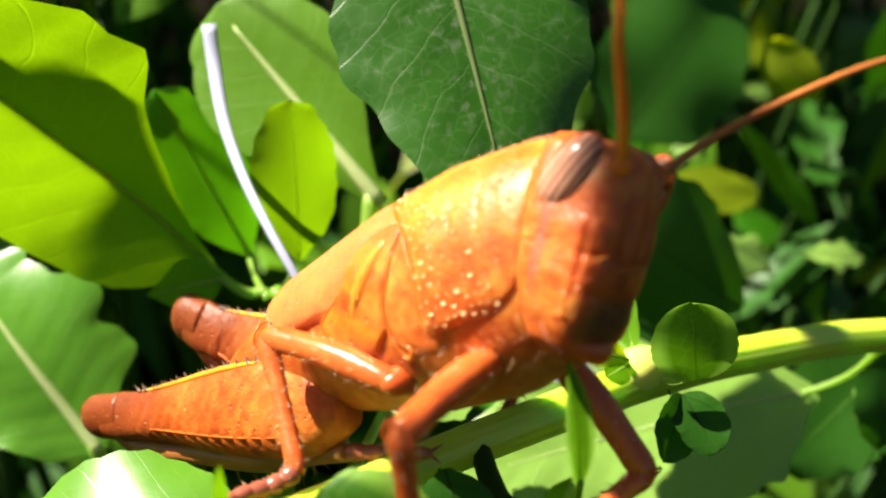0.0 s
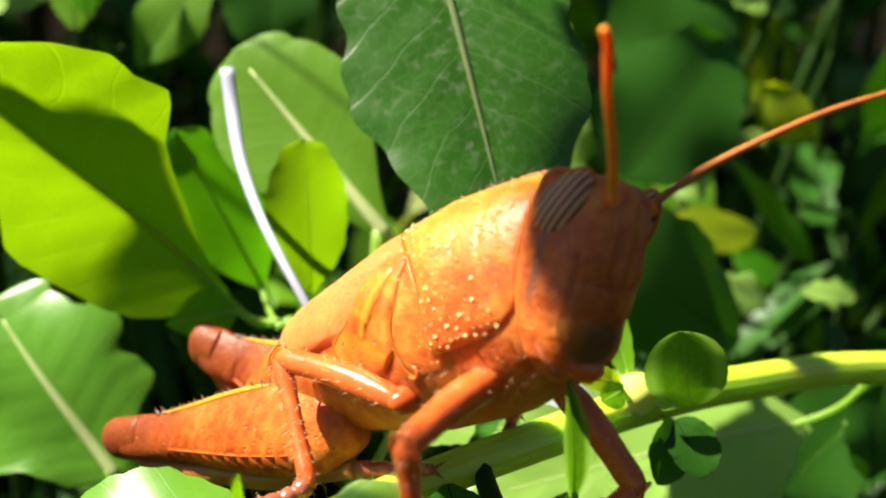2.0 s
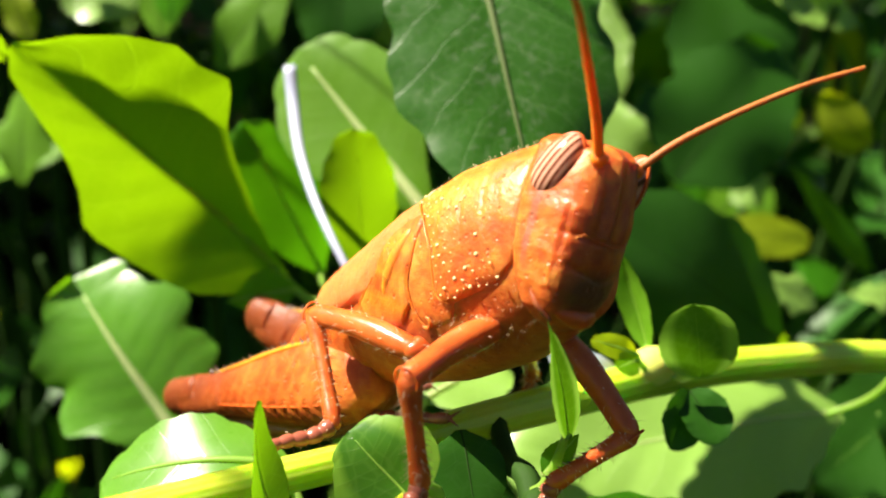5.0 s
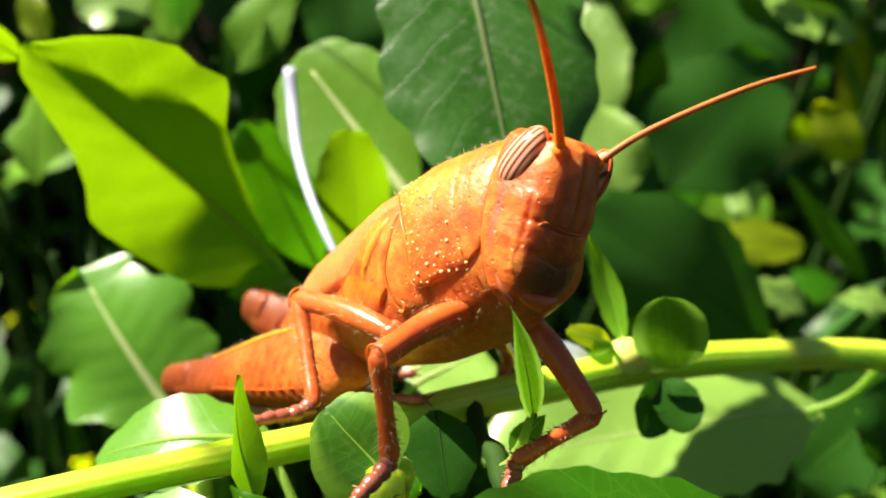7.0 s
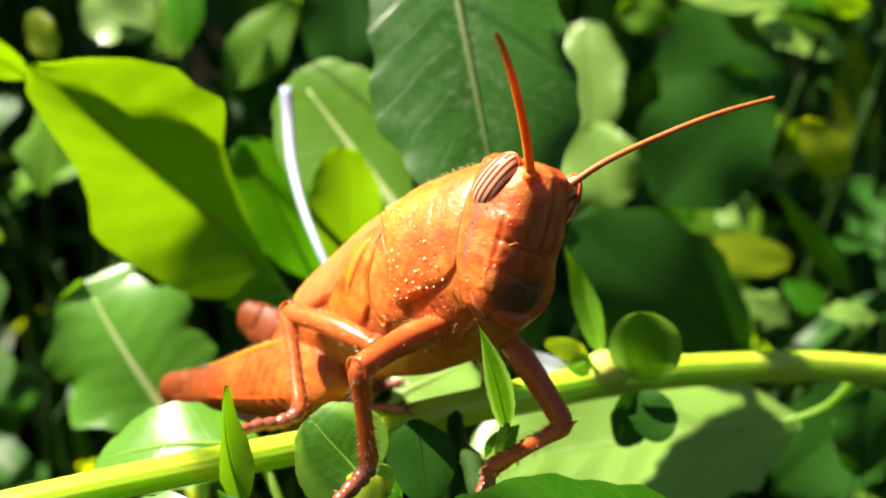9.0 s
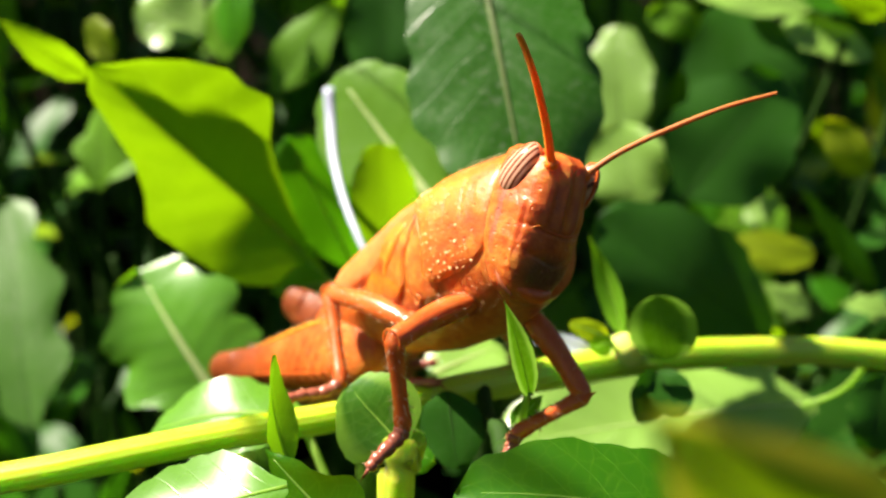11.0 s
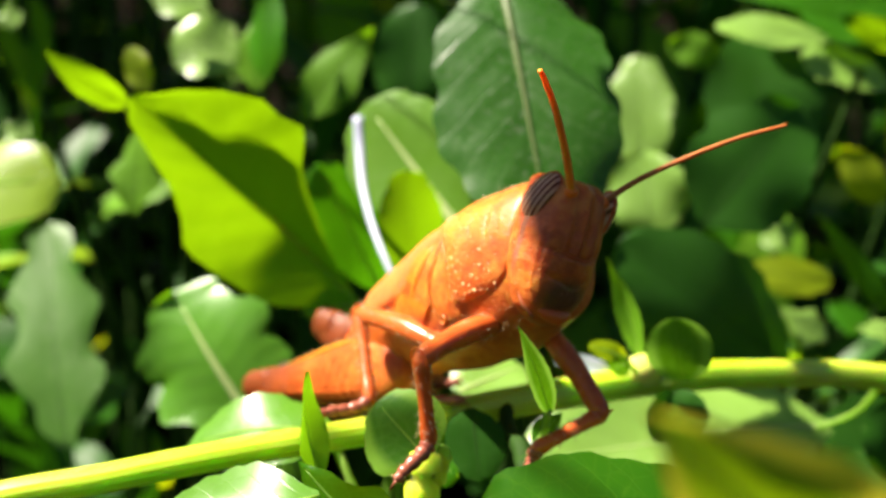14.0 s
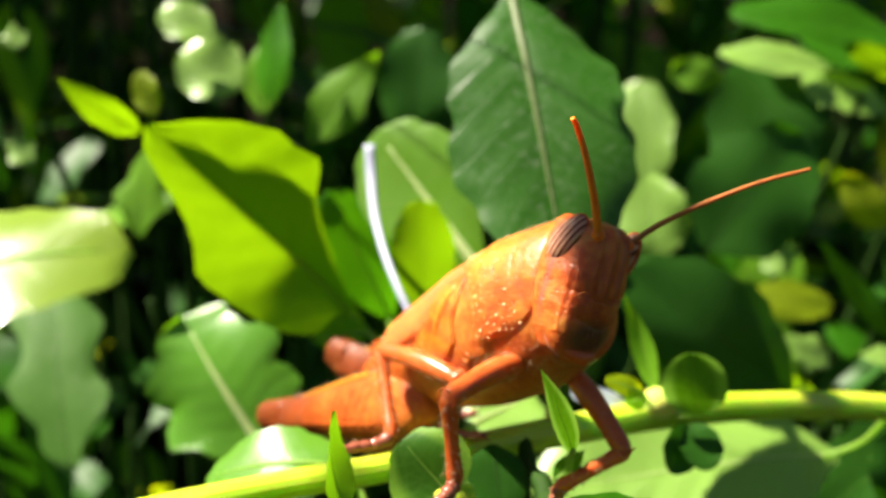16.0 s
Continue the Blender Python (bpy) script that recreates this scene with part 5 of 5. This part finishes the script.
def foot(points, radius, lobes):
    """A jointed foot: lobes that overlap along a bent line, and two claws."""
    bm = bmesh.new()
    n = lobes * 8
    line = smooth_line(points, n)
    radii = []
    for i in range(n + 1):
        w = (i / 8) % 1.0
        radii.append(radius * (1.0 - 0.38 * i / n) * (0.80 + 0.24 * math.sin(math.pi * min(1, w * 1.05)) ** 0.6) * (0.6 if i in (0, n) else 1))
    tube(bm, line, radii, 12, n)
    d = (line[-1] - line[-3]).normalized()
    for s in (-1, 1):
        cone(bm, line[-1] - d * radius * 0.3, d + d.orthogonal() * 0.45 * s, radius * 2.0, radius * 0.3, 6)
    ob = part("foot", bm, TARSUS, hopper, "dark brown glossy jointed foot")
    bm = bmesh.new()
    bristles(bm, line, radii, 26, 0.00028, lobes)
    part("bristle_fringe", bm, BRISTLE, ob, "fine hairs", "stuff")


def leg(name, hip, knee, ankle, toes, thick, seed, label):
    """A walking leg with thigh, shin and jointed foot."""
    hip, knee, ankle = (loc(p) for p in (hip, knee, ankle))
    bm = bmesh.new()
    way = (knee - hip).normalized()
    r = [thick * q for q in (0.80, 0.95, 1.0, 1.06, 1.10, 1.10, 1.08, 1.05, 1.02, 0.98, 0.95, 0.93, 0.94, 0.95, 0.86, 0.50)]
    line = tube(bm, [hip, hip.lerp(knee, 0.5) + Vector((0, 0, 0.0003)), knee + way * thick * 0.45], r, 18, 34)
    thigh = part(name, bm, LEG, hopper, label)
    bm = bmesh.new()
    inner = place((hip / MM - CHEST).dot(AXIS_BACK), 0, -3.0)
    tube(bm, [hip + way * thick * 0.6, hip, hip.lerp(inner, 0.4), inner], [thick * 0.5, thick * 0.95, thick * 1.3, thick * 1.5], 16, 20)
    part("coxa", bm, LEG, thigh)
    bm = bmesh.new()
    ring = [knee + way * thick * 0.25 + (way.orthogonal().normalized() * math.cos(q) + way.cross(way.orthogonal().normalized()) * math.sin(q)) * thick * 0.96 for q in np.linspace(0, 6.2832, 17)]
    tube(bm, ring, [thick * 0.09, thick * 0.09], 6, 40)
    part("knee_rim", bm, LEG, thigh)
    bm = bmesh.new()
    bristles(bm, line, r, 60, 0.00045, seed)
    part("bristle_fringe", bm, BRISTLE, thigh, "fine hairs", "stuff")
    bm = bmesh.new()
    down = (ankle - knee).normalized()
    r = [thick * q for q in (0.45, 0.80, 0.82, 0.76, 0.70, 0.66, 0.64, 0.62, 0.61, 0.61, 0.62, 0.64, 0.68, 0.74, 0.70, 0.45)]
    line = tube(bm, [knee - down * thick * 0.45, knee.lerp(ankle, 0.5), ankle + down * thick * 0.3], r, 14, 34)
    shin = part("shin", bm, LEG, hopper)
    bm = bmesh.new()
    bristles(bm, line, r, 110, 0.00055, seed + 1)
    part("bristle_fringe", bm, BRISTLE, shin, "fine hairs", "stuff")
    bm = bmesh.new()
    rnd = random.Random(seed)
    across = down.cross(way).normalized()
    for i in range(7):
        p = line[14 + 3 * i] - (way - down * way.dot(down)).normalized() * thick * 0.5
        cone(bm, p, across * rnd.choice((-1, 1)) * 0.6 + down - way * 0.8, thick * 0.7, thick * 0.11, 5)
    part("prickle", bm, THORN, shin, "small dark prickly edge", "stuff")
    foot([ankle, *(loc(p) for p in toes)], thick * 0.74, 2 + len(toes))


leg("foreleg", (0.0024, -0.0005, 0.1489), (-0.0020, -0.0054, 0.1485), (-0.0015, -0.0061, 0.1431), ((-0.0020, -0.0067, 0.1426), (-0.0029, -0.0076, 0.1420), (-0.0034, -0.0081, 0.1415)), 0.00075, 20, "orange foreleg with fine hairs")
leg("middle_leg", (-0.0017, 0.0020, 0.1465), (-0.0075, 0.0074, 0.1463), (-0.0062, 0.0021, 0.1420), ((-0.0074, 0.0016, 0.1416), (-0.0086, 0.0010, 0.1417), (-0.0097, 0.0003, 0.1417)), 0.00070, 21, "orange middle leg with a glossy bent knee")
leg("foreleg", (0.0058, 0.0017, 0.1475), (0.0094, -0.0012, 0.1430), (0.0051, -0.0033, 0.1414), ((0.0049, -0.0036, 0.1406), (0.0045, -0.0045, 0.1401), (0.0042, -0.0053, 0.1396)), 0.00072, 22, "brownish orange foreleg in shade")
# far middle leg, seen below the belly
leg("middle_leg", (0.0045, 0.0073, 0.1438), (0.0054, 0.0103, 0.1408), (0.0050, 0.0099, 0.1397), ((0.0046, 0.0097, 0.1391),), 0.0005, 23, "orange middle leg behind the belly")


def hind_leg(hip, knee, heel, toe, high, seed, label):
    hip, knee, heel, toe = (loc(p) for p in (hip, knee, heel, toe))
    bm = bmesh.new()
    prof = [0.50, 0.90, 1.0, 0.99, 0.95, 0.88, 0.79, 0.69, 0.59, 0.54, 0.57, 0.51, 0.12]
    axis = (knee - hip).normalized()
    up = AXIS_UP - axis * AXIS_UP.dot(axis)
    up.normalize()
    side = axis.cross(up)
    n, seg = 140, 28
    rings = []
    for i in range(n + 1):
        u = i / n
        h = float(np.interp(u, np.linspace(0, 1, len(prof)), prof)) * high / 2
        w = h * (0.52 if u < 0.7 else 0.6)
        c = hip.lerp(knee, u)
        ring = []
        for k in range(seg):
            th = 2 * math.pi * k / seg
            cc, ss = math.cos(th), math.sin(th)
            # a ridge along the flank and slanting ribs above and below it
            rib = 1 + (0.045 * math.sin(u * 120 + abs(cc + 0.1) * 9) if 0.12 < u < 0.75 else 0)
            s2 = math.copysign(abs(ss) ** 1.30, ss)
            ring.append(bm.verts.new(c + up * (math.copysign(abs(cc) ** 1.1, cc) * h - 0.34 * h * abs(s2)) + side * (s2 * w * 1.35 * rib)))
        rings.append(ring)
    for r0, r1 in zip(rings, rings[1:]):
        for k in range(seg):
            bm.faces.new((r0[k], r0[(k + 1) % seg], r1[(k + 1) % seg], r1[k]))
    bm.faces.new(rings[0][::-1]), bm.faces.new(rings[-1])
    thigh = part("hind_thigh", bm, THIGH, hopper, label)
    # pale ridge along each flank
    for s in (-1, 1):
        bm = bmesh.new()
        pts = []
        for u in np.linspace(0.14, 0.84, 12):
            hh = float(np.interp(u, np.linspace(0, 1, len(prof)), prof)) * high / 2
            pts.append(hip.lerp(knee, float(u)) - up * (0.34 * hh) + side * (s * hh * 0.52 * 1.35))
        tube(bm, pts, [0.00003, 0.00008, 0.00008, 0.00003], 8, 40)
        part("flank_ridge", bm, CHITIN, thigh)
    # toothed yellow keel along the top
    bm = bmesh.new()
    tube(bm, [hip.lerp(knee, u) + up * (float(np.interp(u, np.linspace(0, 1, len(prof)), prof)) * high / 2 * 0.99) for u in (0.22, 0.35, 0.47, 0.6, 0.74)], [0.00008, 0.00020, 0.00020, 0.00017, 0.00008], 8, 24)
    part("keel", bm, YELLOW, thigh, "yellow keel on top of the thigh")
    bm = bmesh.new()
    rnd = random.Random(seed)
    for i in range(26):
        u = 0.2 + 0.58 * (i + rnd.uniform(-0.4, 0.4)) / 26
        if rnd.random() < 0.2:
            continue
        h = float(np.interp(u, np.linspace(0, 1, len(prof)), prof)) * high / 2
        cone(bm, hip.lerp(knee, u) + up * h, up + axis * 0.4 + side * rnd.uniform(-0.3, 0.3), 0.00044 * rnd.uniform(0.5, 1.3), 0.00017, 6)
    part("serration", bm, THORN, thigh, "dark serrated edge", "stuff")
    bm = bmesh.new()
    rings = []
    for i in range(17):
        u = 0.84 + 0.20 * i / 16
        hh = float(np.interp(min(u, 0.90), np.linspace(0, 1, len(prof)), prof)) * high / 2 * (0.99 + 0.01 * min(i, 4))
        if u > 0.96:
            hh *= math.sqrt(max(0.02, 1 - ((u - 0.96) / 0.081) ** 2))
        c = hip.lerp(knee, u)
        rings.append([bm.verts.new(c + up * (math.cos(2 * math.pi * k / 16) * hh) + side * (math.sin(2 * math.pi * k / 16) * hh * 0.74)) for k in range(16)])
    for r0, r1 in zip(rings, rings[1:]):
        for k in range(16):
            bm.faces.new((r0[k], r0[(k + 1) % 16], r1[(k + 1) % 16], r1[k]))
    bm.faces.new(rings[0][::-1]), bm.faces.new(rings[-1])
    part("knee", bm, THIGH, thigh, "dark brown knee")
    bm = bmesh.new()
    for i in range(60):
        u = rnd.uniform(0.1, 0.9)
        h = float(np.interp(u, np.linspace(0, 1, len(prof)), prof)) * high / 2
        cone(bm, hip.lerp(knee, u) - up * h * 0.97, -up + side * rnd.uniform(-0.8, 0.8) + axis * 0.3, 0.0006 * rnd.uniform(0.6, 1.2), 0.00002, 3)
    part("bristle_fringe", bm, BRISTLE, thigh, "fine hairs", "stuff")
    bm = bmesh.new()
    def under(u, drop):
        """A place below the thigh's lower edge."""
        return hip.lerp(knee, u) - up * (float(np.interp(u, np.linspace(0, 1, len(prof)), prof)) * high / 2 + drop)

    line = tube(bm, [under(0.95, -0.0010), under(0.82, 0.0004), under(0.6, 0.0007), under(0.35, 0.0006), heel.lerp(under(0.35, 0.0004), 0.3), heel], [0.00070, 0.00072, 0.00066, 0.00060, 0.00054, 0.0005], 14, 40)
    shin = part("hind_shin", bm, SHIN, hopper, "yellowish brown shin folded under the thigh")
    bm = bmesh.new()
    for i in range(14):
        p = line[5 + 2 * i]
        for s in (-1, 1):
            cone(bm, p - up * 0.0004 + side * s * 0.0003, -up + axis * -0.35 + side * s * 0.35, 0.0012 * rnd.uniform(0.8, 1.2), 0.00010, 5)
    part("prickle", bm, THORN, shin, "dark prickly lower edge", "stuff")
    foot([heel, heel.lerp(toe, 0.5), toe], 0.0005, 4)


hind_leg((-0.0037, 0.0067, 0.1426), (-0.0188, 0.0206, 0.1342), (-0.0038, 0.0061, 0.1402), (0.0002, 0.0038, 0.1414), 0.0053, 30, "orange hind thigh with a brown knee end")
hind_leg((-0.0029, 0.0164, 0.1374), (-0.0136, 0.0270, 0.1377), (-0.0029, 0.0166, 0.1366), (-0.0008, 0.0161, 0.1372), 0.0064, 31, "orange hind thigh behind the body")


# wing pads: overlapping flaps on the back
for s in (-1, 1):
    lo, hi = (-93, -3) if s < 0 else (3, 93)
    plate("hind_wing_pad", (lo, hi), [5.6, 5.8, 6.2, 7.6, 9.0, 10.2, 12.5], [14.0, 16.2, 17.2, 17.5, 17.4, 16.8, 14.0], [3, 25, 50, 58, 78, 88, 93], 0.32, PEACH_SHELL, "large smooth peach-orange wing pad", 0.035, 60, 90, front=0.10, dents=0.03)
    lo, hi = (-114, -48) if s < 0 else (48, 114)
    plate("fore_wing_pad", (lo, hi), [5.2, 5.6, 6.8, 7.4, 7.6, 8.8], [7.5, 9.2, 10.6, 12.4, 12.0, 10.0], [48, 56, 84, 94, 104, 114], 0.20, PAD_SHELL, "narrow wing pad with a yellow streak", 0.05, 40, 60, dents=0.03)

# yellow streak down the fore pads, and a fold where the middle leg joins
for s in (-1, 1):
    bm = bmesh.new()
    tube(bm, [on_body(q, a * s, -0.10) for q, a in ((6.3, 54), (7.3, 66), (8.4, 80), (9.3, 92), (9.8, 101))], [0.00010, 0.00040, 0.00050, 0.00048, 0.00034, 0.00010], 14, 30)
    part("pad_streak", bm, PAD_YELLOW, hopper, "yellow streak on the wing pad")
    bm = bmesh.new()
    rim = [on_body(6.9 + 0.34 * math.cos(q), (116 + 3.4 * math.sin(q)) * s, 0.10) for q in np.linspace(0.4, 4.2, 13)]
    tube(bm, rim, [0.00004, 0.00012, 0.00011, 0.00004], 8, 30)
    part("hip_fold", bm, CHITIN_LIGHT, hopper, "pale fold at the hip joint")

# warts on the saddle shell
bm = bmesh.new()
rnd = random.Random(5)
taken = []
for i in range(900):
    side = rnd.choice((-1, 1))
    k = rnd.random()
    if k < 0.50:
        a = rnd.uniform(22, 108)
        s = float(np.interp(a, LOBE_AT, [8.2, 7.4, 5.6, 4.9, 5.1, 5.3, 5.0, 4.2])) - 0.30 - 1.7 * rnd.random() ** 1.3
    elif k < 0.92:
        a = 109.5 - 13 * rnd.random() ** 1.4
        s = rnd.uniform(0.9, 4.6)
    else:
        s, a = rnd.uniform(1.2, 4.5), rnd.uniform(30, 100)
    p = on_body(s, a * side, 0.35)
    r = rnd.choice((0.00004, 0.00005, 0.00006, 0.00007, 0.00009, 0.00011))
    if len(taken) >= 230 or any((p - q).length < 0.00022 + (r + w) * 1.3 for q, w in taken):
        continue
    taken.append((p, r))
    ball(bm, p, (r, r, r), None, 10, 7)
field = part("wart_field", bm, TUBERCLE, pronotum, "pale raised warts")
tagged(field, kind="stuff")
# short hairs along the crest and under the chest
bm = bmesh.new()
for i in range(310):
    if i < 220:
        s, a = rnd.uniform(-1.5, 16), rnd.uniform(-28, 28)
    else:
        s, a = rnd.uniform(-1.5, 8), -rnd.uniform(108, 150)
    p, q = on_body(s, a, 0.30 if i < 220 and s < 8 else 0.05), on_body(s, a, 1.4)
    cone(bm, p, (q - p).normalized() + Vector((rnd.uniform(-0.5, 0.5), rnd.uniform(-0.5, 0.5), rnd.uniform(-0.3, 0.3))), 0.00038 * rnd.uniform(0.5, 1.2), 0.000013, 3)
hair = part("hair", bm, BRISTLE, pronotum, "short pale hairs")
tagged(hair, kind="stuff")
tagged(hopper, "orange grasshopper nymph with striped eyes perched on a stem", "grasshopper")


def motions():
    walk(hopper, [(0.0, HOPPER_POSE), (16.0, HOPPER_POSE)])
    # the narrow leaf sways: shifts of its tip in mm
    base, tip = Vector(SPIKE[0]), Vector(SPIKE[1])
    foot_at = Matrix.Translation(base - SHOOT.location)
    sway = [(0.0, 0.20, 0.59, 1.45), (0.5, 0.20, 0.59, 1.45), (1.0, 0.33, 0.58, 1.48), (1.5, 0.34, 0.61, 1.53), (2.0, 0.52, 0.52, 1.42), (2.5, 0.79, 0.49, 1.40), (3.0, 0.82, 0.49, 1.51), (3.5, 0.61, 0.25, 0.81), (4.0, 0.09, 0.22, 0.58), (6.5, 0.12, 0.08, 0.22), (7.0, 0.09, 0.03, 0.08), (8.0, -0.23, 0.02, 0.06), (9.0, -0.19, -0.05, -0.13), (12.0, -0.09, -0.05, -0.15), (12.5, -0.03, -0.02, -0.05), (14.0, -0.56, -0.22, -0.55), (15.0, -0.65, -0.24, -0.62), (16.0, -0.80, -0.25, -0.65)]
    walk(spike_leaf, [(t, foot_at @ (tip - base).rotation_difference(tip + Vector((x, y, z)) * MM - base).to_matrix().to_4x4() @ foot_at.inverted()) for t, x, y, z in sway])
    # the twig swings along and its leaf's shade leaves and comes back to the head
    swing = [(0.0, 0.5), (0.3, 0.17), (2.0, 0.2), (2.5, 0.52), (3.0, 0.66), (3.5, 0.8), (4.2, 1.0), (9.0, 1.1), (13.4, 0.95), (14.0, 0.34), (15.5, 0.32), (16.0, 0.45)]
    walk(shade_twig, [(t, Matrix.Translation((0.0075 * q, -0.0060 * q, 0.003 * q)) @ TWIG_POSE) for t, q in swing])


motions()
